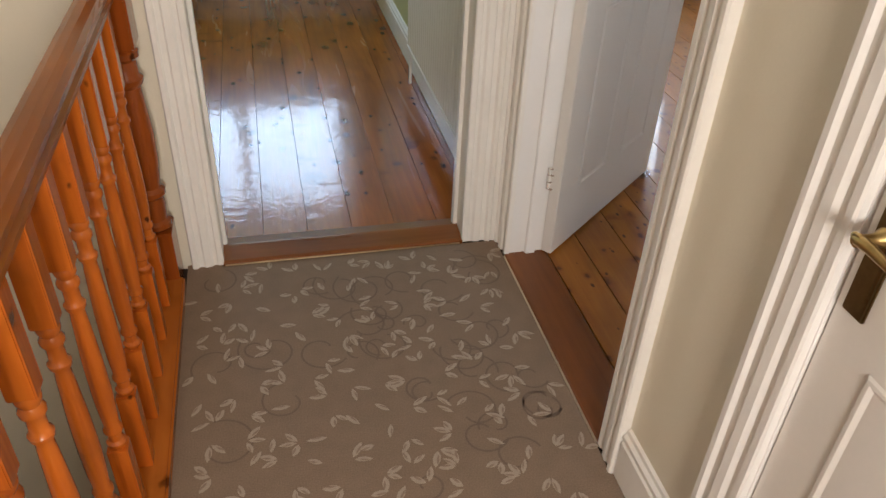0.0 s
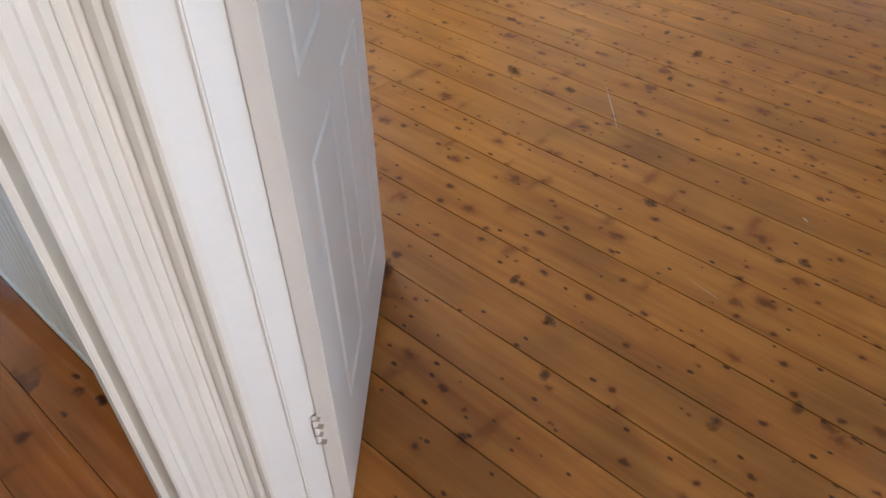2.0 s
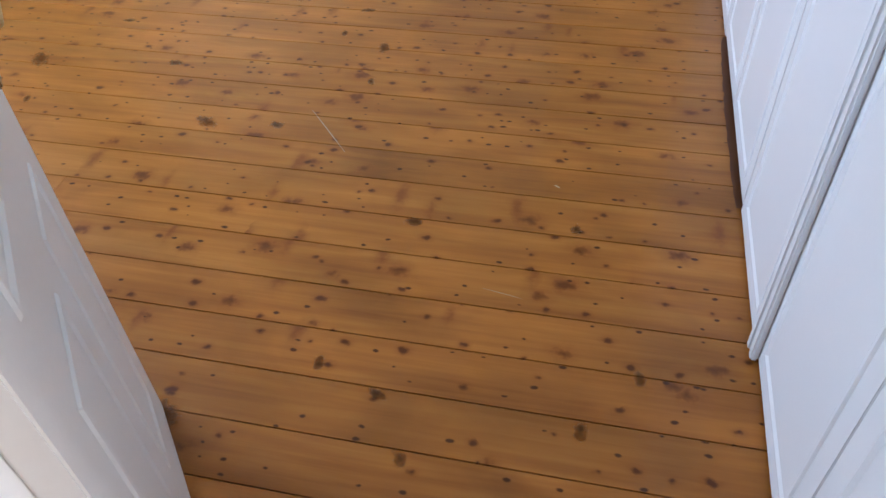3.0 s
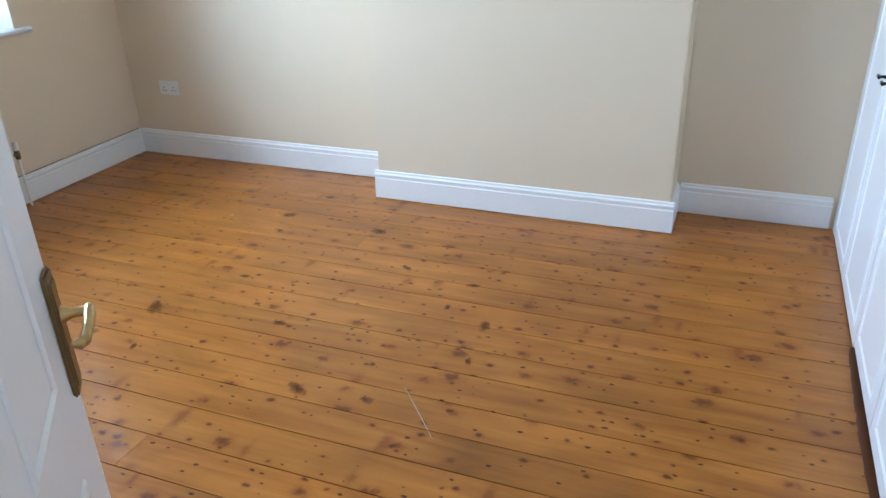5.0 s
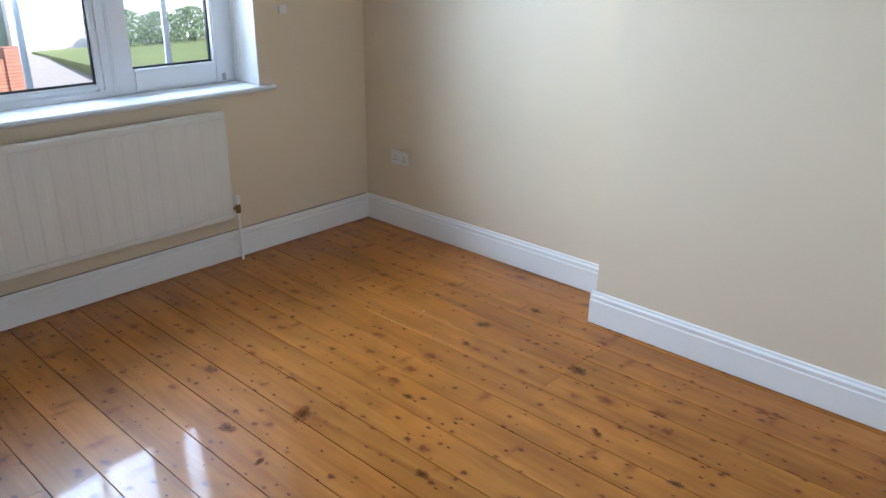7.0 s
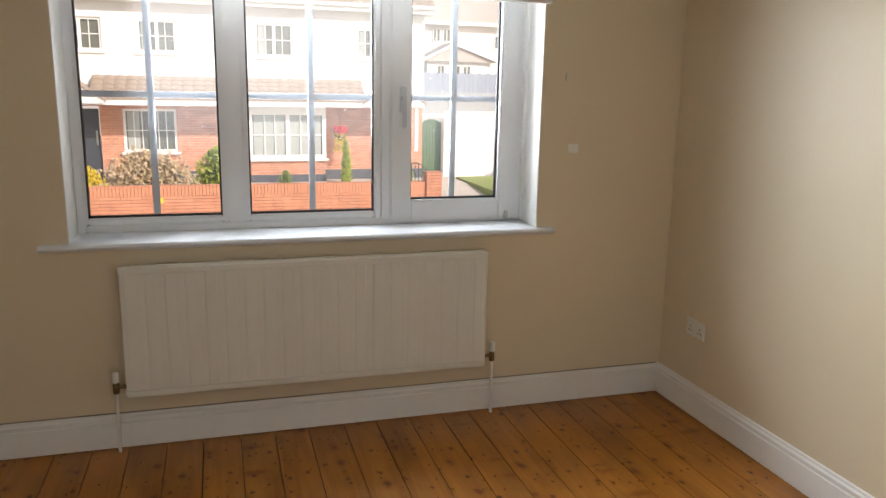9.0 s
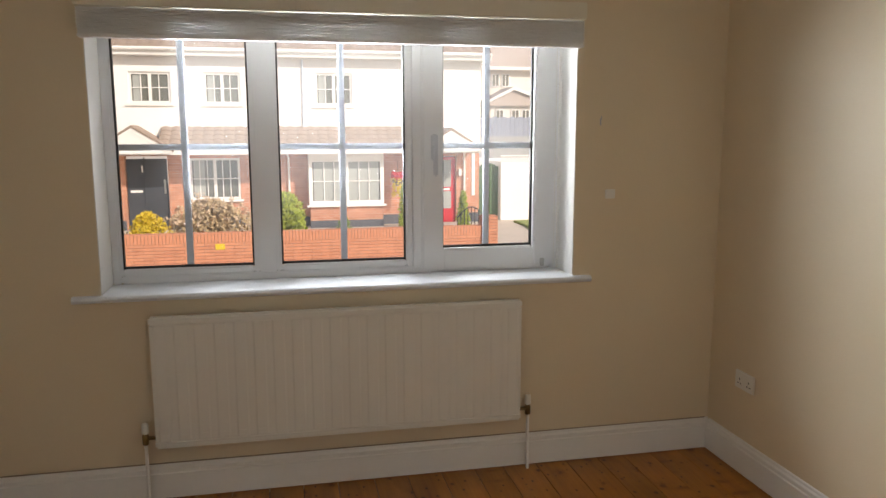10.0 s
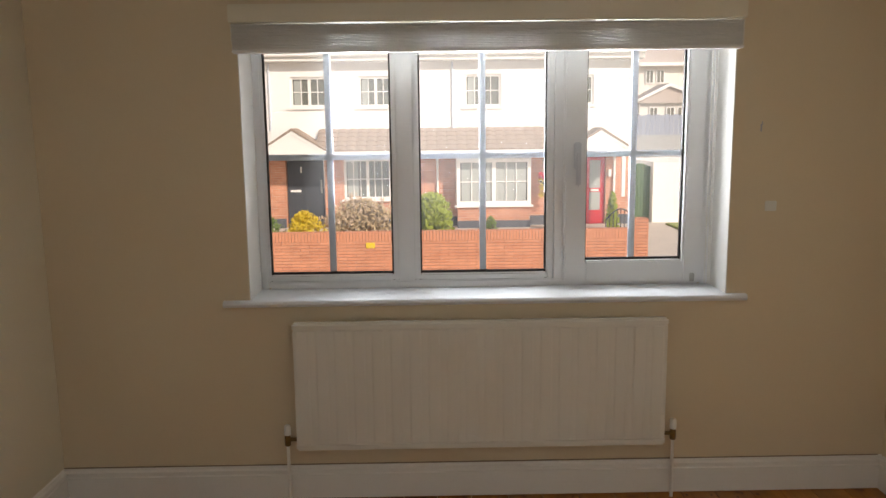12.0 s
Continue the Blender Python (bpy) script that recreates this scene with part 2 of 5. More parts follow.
WARDROBE = material("white_lacquered_board", (0.82, 0.83, 0.84), 0.22, var=0.02, scale=3, grain=0.01, bump=0.02)
SILLPAINT = material("satin_white_sill_paint", (0.74, 0.76, 0.79), 0.6, var=0.03, scale=9, grain=0.02, bump=0.06, grain_scale=60)
UPVC = material("white_plastic_frame", (0.80, 0.81, 0.82), 0.3, var=0.02, grain=0.01, bump=0.02)
GREYBAR = material("pale_grey_glazing_bar", (0.66, 0.72, 0.80), 0.4, var=0.03, grain=0.01, bump=0.0)
GASKET = material("black_rubber_gasket", (0.02, 0.02, 0.022), 0.6, bump=0.0)
RADIATOR = material("off_white_radiator_enamel", (0.76, 0.74, 0.68), 0.35, var=0.03, grain=0.02, bump=0.03)
BLIND = material("grey_white_blind_slats", (0.80, 0.79, 0.76), 0.45, var=0.05, scale=12, grain=0.03, bump=0.03)
BRASS = material("aged_brass", (0.46, 0.33, 0.14), 0.28, 1.0, var=0.2, scale=40, grain=0.1, bump=0.05)
BRASS_DARK = material("tarnished_brass", (0.20, 0.14, 0.065), 0.38, 1.0, var=0.25, scale=50, grain=0.1, bump=0.05)
STRIP = material("pale_gold_edging", (0.62, 0.52, 0.38), 0.3, 1.0, var=0.1, bump=0.0)
BLACK = material("black_metal", (0.02, 0.02, 0.022), 0.35, 0.6, bump=0.0)
STEEL = material("dull_steel", (0.45, 0.45, 0.44), 0.35, 1.0, var=0.1, bump=0.0)
PLASTIC = material("white_plastic", (0.78, 0.77, 0.72), 0.4, var=0.02, grain=0.0, bump=0.0)
BRACKET = material("bluish_grey_plastic", (0.36, 0.38, 0.48), 0.4, var=0.03, bump=0.0)
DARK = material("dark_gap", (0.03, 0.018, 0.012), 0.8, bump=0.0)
CARPET = material("taupe_loop_carpet", (0.176, 0.122, 0.084), 0.95, var=0.22, scale=16, grain=0.42, grain_scale=260, bump=0.9)
CARPET_LEAF = material("cream_carpet_yarn", (0.315, 0.25, 0.19), 0.95, var=0.12, scale=60, grain=0.35, grain_scale=300, bump=0.8)
CARPET_VEIN = material("tan_carpet_yarn", (0.225, 0.160, 0.115), 0.95, var=0.12, scale=60, grain=0.35, grain_scale=300, bump=0.8)
CARPET_VINE = material("brown_carpet_yarn", (0.138, 0.094, 0.067), 0.95, var=0.10, scale=60, grain=0.35, grain_scale=300, bump=0.8)
BEDLINE = material("brownish_dusty_joint", (0.30, 0.24, 0.17), 0.8, bump=0.0)
GLASS = glass_material("window_glass")


# ---- mesh helpers ----
def box(bm, x0, y0, z0, x1, y1, z1, bevel=0.0):
    v = [bm.verts.new((x, y, z)) for x in (x0, x1) for y in (y0, y1) for z in (z0, z1)]
    fs = [bm.faces.new([v[i] for i in q]) for q in ((0, 1, 3, 2), (4, 6, 7, 5), (0, 4, 5, 1), (2, 3, 7, 6), (0, 2, 6, 4), (1, 5, 7, 3))]
    if bevel:
        bmesh.ops.bevel(bm, geom=list({e for f in fs for e in f.edges}), offset=bevel, segments=2, affect="EDGES", clamp_overlap=True)
    return bm


def prism(bm, profile, axis, a, b):
    """Extrude a closed profile along an axis. The profile's pairs are the two other axes in order."""
    def at(p, t):
        return {"x": (t, p[0], p[1]), "y": (p[0], t, p[1]), "z": (p[0], p[1], t)}[axis]
    lo, hi = [bm.verts.new(at(p, a)) for p in profile], [bm.verts.new(at(p, b)) for p in profile]
    k = len(profile)
    bm.faces.new(lo), bm.faces.new(hi[::-1])
    for i in range(k):
        bm.faces.new((lo[i], hi[i], hi[(i + 1) % k], lo[(i + 1) % k]))
    return bm


def lathe(bm, profile, segs=14, at=(0, 0, 0)):
    rings = []
    for r, z in profile:
        rings.append([bm.verts.new((at[0] + r * math.cos(2 * math.pi * i / segs), at[1] + r * math.sin(2 * math.pi * i / segs), at[2] + z)) for i in range(segs)])
    for p, q in zip(rings, rings[1:]):
        for i in range(segs):
            bm.faces.new((p[i], p[(i + 1) % segs], q[(i + 1) % segs], q[i]))
    bm.faces.new(rings[0][::-1]), bm.faces.new(rings[-1])
    return bm


def tube(bm, points, r, segs=10):
    """A round bar along a line of points."""
    rings = []
    pts = [Vector(p) for p in points]
    for i, p in enumerate(pts):
        d = (pts[min(i + 1, len(pts) - 1)] - pts[max(i - 1, 0)]).normalized()
        u = d.orthogonal().normalized() if i == 0 else (u - d * u.dot(d)).normalized()
        w = d.cross(u)
        rr = r[i] if isinstance(r, (list, tuple)) else r
        rings.append([bm.verts.new(p + rr * (math.cos(2 * math.pi * k / segs) * u + math.sin(2 * math.pi * k / segs) * w)) for k in range(segs)])
    for a, b in zip(rings, rings[1:]):
        for k in range(segs):
            bm.faces.new((a[k], a[(k + 1) % segs], b[(k + 1) % segs], b[k]))
    bm.faces.new(rings[0][::-1]), bm.faces.new(rings[-1])
    return bm


def finish(name, bm, mat, smooth=False):
    bmesh.ops.recalc_face_normals(bm, faces=bm.faces[:])
    me = bpy.data.meshes.new(name)
    bm.to_mesh(me)
    bm.free()
    me.materials.append(mat)
    if smooth:
        me.shade_smooth()
        me.set_sharp_from_angle(angle=radians(40))
    return new(name, me)


def part(name, bm, mat, parent, label="", smooth=False):
    ob = finish(name, bm, mat, smooth)
    ob.parent = parent
    if label:
        tagged(ob, label)
    return ob


def thing(name, label, category, at=(0, 0, 0), group="", kind=""):
    """An Empty at a thing's base; its parts are modelled round that base."""
    ob = new(name)
    ob.empty_display_size = 0.05
    ob.matrix_world = Matrix.Translation(at)
    return tagged(ob, label, category, group, kind)


def solid(name, bm, mat, label, category, kind="structure", smooth=False):
    return tagged(finish(name, bm, mat, smooth), label, category, "", kind)


def B():
    return bmesh.new()


def boxes(*rows):
    bm = B()
    for r in rows:
        box(bm, *r)
    return bm


# ---- setting ----
H = 2.55
NORTH, EAST, WEST = 5.455, 4.573, 0.83        # bedroom's plaster faces
WX0, WX1, WZ0, WZ1 = 1.71, 3.82, 0.93, 2.12   # bedroom window's opening
OUT = 5.80                                    # outer face of the front wall
solid("wall_north", boxes((WEST, NORTH, -0.3, WX0, OUT, H), (WX1, NORTH, -0.3, EAST + 0.2, OUT, H), (WX0, NORTH, -0.3, WX1, OUT, WZ0), (WX0, NORTH, WZ1, WX1, OUT, H)), CREAM,
      "cream painted bedroom wall around the front window", "wall")
solid("wall_east", boxes((EAST, 0.5, -0.3, EAST + 0.2, NORTH, H)), CREAM, "cream painted bedroom wall behind the chimney breast", "wall")
CB0, CB1, CBX = 2.006, 3.565, 4.291
bm = B()
box(bm, CBX, CB0, -0.01, EAST, CB1, H, 0.006)
solid("chimney_breast", bm, CREAM, "cream painted chimney breast projecting into the bedroom", "chimney breast")
solid("wall_south", boxes((WEST, 0.5, -0.3, EAST, 0.62, H)), CREAM, "cream painted bedroom wall behind the wardrobes", "wall")
# wall between landing and bedroom: bedroom doorway, and the doorway of the second landing door
DY0, DY1, DH = 1.325, 2.205, 2.04
solid("wall_west", boxes((0.70, DY1, -0.3, WEST, OUT, H), (0.70, 0.885, -0.3, WEST, DY0, H), (0.70, -1.5, -0.3, WEST, 0.08, H), (0.70, DY0, DH, WEST, DY1, H), (0.70, 0.08, DH, WEST, 0.885, H)), CREAM_HALL,
      "pale cream painted wall between landing and bedroom", "wall")
# wall between landing and the small front room
AX0, AX1 = -0.268, 0.580
solid("wall_landing_north", boxes((-1.5, 2.30, -2.8, AX0, 2.42, H), (AX1, 2.30, -0.3, 0.70, 2.42, H), (AX0, 2.30, DH, AX1, 2.42, H), (AX0, 2.30, -2.8, AX1, 2.42, -0.3)), CREAM_HALL, "pale cream painted landing wall around the small room's doorway", "wall")
SW0, SW1, SZ0, SZ1 = -0.62, 0.42, 0.90, 2.0   # rear window above the stair head
solid("wall_stairwell_west", boxes((-1.5, -1.5, -2.8, -1.38, 2.30, H)), STAIRSHADE, "pale stairwell wall, its paint darkened for shade", "wall")
solid("wall_landing_south", boxes((-1.38, -1.5, -2.8, SW0, -1.38, H), (SW1, -1.5, -2.8, 0.70, -1.38, H), (SW0, -1.5, -2.8, SW1, -1.38, SZ0), (SW0, -1.5, SZ1, SW1, -1.38, H)), CREAM_HALL, "pale painted wall at the back of the landing around its window", "wall")
# small front room
AN = 5.21
AW0, AW1, AZ0, AZ1 = -0.72, 0.52, 0.78, 1.95
solid("wall_small_room_north", boxes((-1.2, AN, -0.3, AW0, OUT, H), (AW1, AN, -0.3, 0.70, OUT, H), (AW0, AN, -0.3, AW1, OUT, AZ0), (AW0, AN, AZ1, AW1, OUT, H)), OLIVE, "olive yellow painted wall around the small room's window", "wall")
solid("wall_small_room_west", boxes((-1.2, 2.42, -0.3, -1.08, AN, H)), OLIVE, "olive yellow painted side wall of the small room", "wall")
solid("wall_small_room_east", boxes((0.692, 2.42, 0.0, 0.70, AN, H)), OLIVE, "olive yellow painted wall above the radiator", "wall")
solid("ceiling_bedroom", boxes((WEST, 0.5, H, EAST + 0.2, OUT, H + 0.15)), CEIL, "white painted bedroom ceiling", "ceiling")
solid("ceiling_landing", boxes((-1.5, -1.5, H, WEST, 2.42, H + 0.15)), CEIL, "white painted landing ceiling", "ceiling")
solid("ceiling_small_room", boxes((-1.2, 2.42, H, WEST, OUT, H + 0.15)), CEIL, "white painted small room ceiling", "ceiling")
# closet behind the second landing door
solid("wall_closet", boxes((WEST, -0.3, -0.3, 1.9, -0.2, H), (1.8, -0.2, -0.3, 1.9, 0.5, H), (WEST, -0.2, -0.3, 1.8, 0.5, -0.02)), CREAM_HALL, "plain walls of the room behind the closed door", "wall")

# floors: dark bed under the boards, then the boards
solid("subfloor_bedroom", boxes((WEST - 0.005, 0.62, -0.3, EAST, NORTH, -0.022)), DARK, "dark underfloor below the bedroom boards", "floor")
solid("subfloor_small_room", boxes((-1.08, 2.42, -0.3, 0.70, AN, -0.022)), DARK, "dark underfloor below the small room's boards", "floor")
floor_bed = thing("floor_bedroom", "knotty orange varnished pine floorboards", "floor", kind="structure")
floor_small = thing("floor_small_room", "glossy dark varnished pine floorboards", "floor", kind="structure")


def board_mesh(width, length):
    bm = B()
    c = 0.0006
    prism(bm, [(0, -0.02), (width, -0.02), (width, -c), (width - c, 0), (c, 0), (0, -c)], "y", 0, length)
    bmesh.ops.recalc_face_normals(bm, faces=bm.faces[:])
    return bm


def lay(parent, mat, x0, x1, y0, y1, pitch, joints, seed, widths=(), gap=0.0034):
    rnd = random.Random(seed)
    x, made, widths = x0, {}, list(widths)
    while x < x1 - 0.01:
        w = min(widths.pop(0) if widths else pitch + rnd.uniform(-0.006, 0.006), x1 - x)
        if x1 - x - w < 0.04:
            w = x1 - x
        cuts = [y0] + ([rnd.choice(joints)] if rnd.random() < 0.2 else []) + [y1]
        for a, b in zip(cuts, cuts[1:]):
            key = (round(w, 3), round(b - a, 3))
            if key not in made:
                bm = board_mesh(w - gap, b - a - 0.0015)
                me = bpy.data.meshes.new("floorboard")
                bm.to_mesh(me)
                bm.free()
                me.materials.append(mat)
                made[key] = me
            ob = new("floorboard", made[key])
            ob.location = (x + gap / 2, a, rnd.uniform(-0.0006, 0.0))
            ob.parent = parent
        x += w


lay(floor_bed, PINE, WEST + 0.006, EAST, 0.62, NORTH, 0.1535, [2.95, 3.4, 4.2], 4,
    (0.136, 0.154, 0.154, 0.152, 0.156, 0.152, 0.154, 0.158, 0.156, 0.164, 0.152, 0.157, 0.170, 0.157, 0.165, 0.164, 0.142, 0.166, 0.157, 0.165, 0.140, 0.145))
lay(floor_small, PINE_DARK, -1.028, 0.70, 2.432, AN, 0.1505, [3.6, 4.1], 9, gap=0.0012)
bm = boxes((-0.385, -1.38, -0.3, 0.70, 2.30, -0.0125))
solid("floor_landing", bm, DARK, "landing floor deck under the carpet", "floor")

# ---- trim ----
SKIRT = [(0, 0.005), (0.018, 0.005), (0.018, 0.118), (0.013, 0.122), (0.013, 0.130), (0.017, 0.133), (0.017, 0.142), (0.009, 0.149), (0.007, 0.158), (0, 0.162)]
CASE = [(0, 0), (0, 0.013), (0.004, 0.017), (0.018, 0.017), (0.022, 0.013), (0.032, 0.013), (0.040, 0.021), (0.058, 0.023), (0.064, 0.018), (0.078, 0.018), (0.084, 0.027), (0.096, 0.027), (0.1, 0.022), (0.1, 0)]


def skirting(label, mat, axis, at, side, a, b):
    """A moulded skirting board on a wall face; side +1 or -1 says which way it stands out."""
    bm = B()
    prism(bm, [(at + side * d, z) for d, z in SKIRT], axis, a, b)
    return solid("baseboard", bm, mat, label, "skirting board")


W = "white gloss painted moulded skirting board"
skirting(W + " under the window", GLOSS, "x", NORTH, -1, WEST, EAST)
skirting(W + " in the window-side alcove", GLOSS, "y", EAST, -1, CB1 + 0.019, NORTH - 0.019)
skirting(W + " along the chimney breast", GLOSS, "y", CBX, -1, CB0 - 0.018, CB1 + 0.018)
skirting(W + " on the chimney breast's flank", GLOSS, "x", CB1, 1, CBX + 0.001, EAST)
skirting(W + " on the chimney breast's wardrobe-side flank", GLOSS, "x", CB0, -1, CBX + 0.001, EAST)
skirting(W + " in the wardrobe-side alcove", GLOSS, "y", EAST, -1, 1.28, CB0 - 0.019)
skirting(W + " beside the bedroom doorway", GLOSS, "y", WEST, 1, 2.32, NORTH - 0.019)
skirting("aged white skirting board on the landing", OLDGLOSS, "y", 0.70, -1, 0.968, 1.243)
skirting("pinkish white skirting board below the small room's radiator", OLDGLOSS, "y", 0.692, -1, 2.45, AN)
skirting("white skirting board below the small room's window", OLDGLOSS, "x", AN, -1, -1.08, 0.67)


def casing(name, label, axis, face, side, lo, hi, top, mat):
    """Moulded architrave round an opening: two legs and a head as parts."""
    t = thing(name, label, "door frame", kind="structure")
    leg = "y" if axis == "x" else "x"
    for edge, way in ((lo, -1), (hi, 1)):
        prof = [(edge + way * u, face + side * d) for u, d in CASE]
        if axis == "y":
            prof = [(b, a) for a, b in prof]
        part("architrave_leg", prism(B(), prof, "z", 0.0, top), mat, t)
    prof = [(face + side * d, top + u) for u, d in CASE]
    part("architrave_head", prism(B(), prof, axis, lo - 0.1, hi + 0.1), mat, t)
    return t


def lining(name, label, axis, lo, hi, a, b, top, mat, stop_at=None):
    """Jamb boards that line an opening, with a stop bead."""
    t = thing(name, label, "door frame", kind="structure")
    for e, f in ((lo - 0.02, lo), (hi, hi + 0.02)):
        r = (e, a, 0, f, b, top) if axis == "x" else (a, e, 0, b, f, top)
        part("jamb", boxes(r), mat, t)
    r = (lo - 0.02, a, top, hi + 0.02, b, top + 0.02) if axis == "x" else (a, lo - 0.02, top, b, hi + 0.02, top + 0.02)
    part("head_jamb", boxes(r), mat, t)
    if stop_at is not None:
        for e, f in ((lo, lo + 0.013), (hi - 0.013, hi)):
            r = (e, stop_at, 0, f, stop_at + 0.035, top) if axis == "x" else (stop_at, e, 0, stop_at + 0.035, f, top)
            bm = B(); box(bm, *r, 0.003)
            part("stop_bead", bm, mat, t)
    return t


lining("door_lining_small_room", "aged white jamb of the small room's doorway", "x", AX0 + 0.02, AX1 - 0.02, 2.30, 2.42, DH - 0.02, OLDGLOSS, 2.37)
casing("architrave_small_room", "fluted aged white architrave of the small room's doorway", "x", 2.30, -1, AX0 + 0.022, AX1 - 0.022, DH - 0.022, OLDGLOSS)
lining("door_lining_bedroom", "white jamb of the bedroom doorway with a stop bead", "y", DY0 + 0.02, DY1 - 0.02, 0.70, WEST, DH - 0.02, GLOSS, 0.755)
t = casing("architrave_bedroom", "fluted aged white architrave of the bedroom doorway", "y", 0.70, -1, DY0 + 0.022, DY1 - 0.025, DH - 0.022, OLDGLOSS)
casing("architrave_bedroom_inside", "white architrave on the bedroom side of the doorway", "y", WEST, 1, DY0 + 0.018, DY1 + 0.01, DH - 0.022, GLOSS)
lining("door_lining_landing", "white jamb of the closed landing door", "y", 0.10, 0.865, 0.70, WEST, DH - 0.02, GLOSS)
casing("architrave_landing", "fluted white architrave of the closed landing door", "y", 0.70, -1, 0.098, 0.867, DH - 0.022, GLOSS)

bm = B(); box(bm, 0.6575, 2.2735, 0.0, 0.6998, 2.2995, DH + 0.07, 0.002)
solid("corner_fillet", bm, OLDGLOSS, "narrow white fillet between the two architraves", "trim")

# thresholds with brass strips
bm = B()
prism(bm, [(2.280, -0.012), (2.280, 0.006), (2.290, 0.012), (2.362, 0.021), (2.370, 0.021), (2.431, 0.005), (2.431, -0.012)], "x", AX0 + 0.02, AX1 - 0.02)
solid("threshold_small_room", bm, THRESH, "dark varnished wooden threshold between carpet and boards", "threshold")
bm = B()
prism(bm, [(0.684, -0.012), (0.684, 0.002), (0.69, 0.005), (0.828, 0.005), (0.8335, 0.0), (0.8335, -0.012)], "y", DY0 + 0.02, DY1 - 0.02)
solid("threshold_bedroom", bm, THRESH_Y, "dark brown wooden threshold board of the bedroom doorway", "threshold")
bm = B(); box(bm, AX0 + 0.025, 2.2745, -0.001, AX1 - 0.03, 2.2805, 0.003, 0.001)
solid("carpet_strip", bm, STRIP, "thin brass edging strip of the landing carpet", "carpet strip")
bm = B(); box(bm, 0.6785, DY0 + 0.02, -0.001, 0.6845, DY1 - 0.03, 0.003, 0.001)
solid("carpet_strip", bm, STRIP, "thin brass edging strip at the bedroom doorway", "carpet strip")

# ---- bedroom window ----
HANDLE = material("pale_grey_handle", (0.58, 0.60, 0.63), 0.3, 0.0, bump=0.0)
win = thing("window_1", "white plastic three-light window with pale grey glazing bars", "window", kind="structure")
FY0, FY1 = 5.67, 5.745
PANES = [(1.758, 2.335, 0.997), (2.461, 3.051, 0.997), (3.231, 3.688, 1.048)]
PT = 2.055


def frame_ring(x0, z0, x1, z1, inner, y0, y1, bevel=0.006):
    """A rectangular frame round the opening inner = (x0, z0, x1, z1)."""
    a0, b0, a1, b1 = inner
    bm = B()
    for r in ((x0, z0, a0, z1), (a1, z0, x1, z1), (a0, z0, a1, b0), (a0, b1, a1, z1)):
        box(bm, r[0], y0, r[1], r[2], y1, r[3], bevel)
    return bm


part("window_frame", frame_ring(WX0, WZ0, WX1, WZ1, (WX0 + 0.04, WZ0 + 0.035, WX1 - 0.045, WZ1 - 0.04), FY0 + 0.012, FY1), UPVC, win)
part("mullion", boxes((2.362, FY0 + 0.012, WZ0 + 0.035, 2.434, FY1, WZ1 - 0.04)), UPVC, win)
part("mullion", boxes((3.085, FY0 + 0.012, WZ0 + 0.035, 3.130, FY1, WZ1 - 0.04)), UPVC, win)
edges = [(WX0 + 0.037, 2.365), (2.431, 3.088), (3.127, WX1 - 0.042)]
for i, ((p0, p1, pb), (e0, e1)) in enumerate(zip(PANES, edges)):
    y0 = FY0 - 0.004 if i == 2 else FY0 + 0.016
    lo = WZ0 + 0.012 if i == 2 else WZ0 + 0.032
    sash = part("sash", frame_ring(e0, lo, e1, WZ1 - 0.037, (p0, pb, p1, PT), y0, FY1 - 0.01, 0.008), UPVC, win)
    part("gasket", frame_ring(p0 - 0.002, pb - 0.002, p1 + 0.002, PT + 0.002, (p0 + 0.008, pb + 0.010, p1 - 0.008, PT - 0.008), 5.700, 5.716, 0), GASKET, sash)
    pane = part("pane", boxes((p0 + 0.002, 5.718, pb + 0.002, p1 - 0.002, 5.722, PT - 0.002)), GLASS, sash)
    pane.visible_shadow = False
    c = (p0 + p1) / 2
    part("glazing_bar", boxes((c - 0.015, 5.724, pb + 0.004, c + 0.015, 5.734, PT - 0.004)), GREYBAR, sash)
    part("glazing_bar", boxes((p0 + 0.004, 5.7245, 1.530, c - 0.015, 5.7335, 1.558), (c + 0.015, 5.7245, 1.530, p1 - 0.004, 5.7335, 1.558)), GREYBAR, sash)
bm = B(); box(bm, 3.170, 5.650, 1.475, 3.204, 5.6675, 1.60, 0.006)
handle = part("window_handle", bm, HANDLE, win, "pale grey lever handle")
bm = B(); box(bm, 3.176, 5.618, 1.40, 3.198, 5.638, 1.565, 0.008)
part("lever", bm, HANDLE, handle)
part("spindle", tube(B(), [(3.187, 5.655, 1.545), (3.187, 5.630, 1.545)], 0.011, 12), HANDLE, handle, "", True)
bm = B(); box(bm, 3.725, 5.655, 0.945, 3.745, 5.668, 0.985, 0.003)
part("stay", bm, STEEL, win)
# reveal boards and sill
bm = B()
prism(bm, [(5.69, 0.93), (5.69, 0.902), (5.432, 0.902), (5.424, 0.907), (5.420, 0.9165), (5.424, 0.926), (5.432, 0.9305)], "x", 1.598, 3.902)
sill = solid("window_sill", bm, SILLPAINT, "white painted window board below the bedroom window", "window sill", smooth=True)

for name, r in (("reveal_board", (WX0, 5.457, WZ0 + 0.001, WX0 + 0.004, FY0 + 0.012, WZ1)), ("reveal_board", (WX1 - 0.004, 5.457, WZ0 + 0.001, WX1, FY0 + 0.012, WZ1)),
                ("reveal_board", (WX0 + 0.004, 5.457, WZ1 - 0.004, WX1 - 0.004, FY0 + 0.012, WZ1))):
    solid(name, boxes(r), CEIL, "cool white painted reveal of the bedroom window", "window reveal")

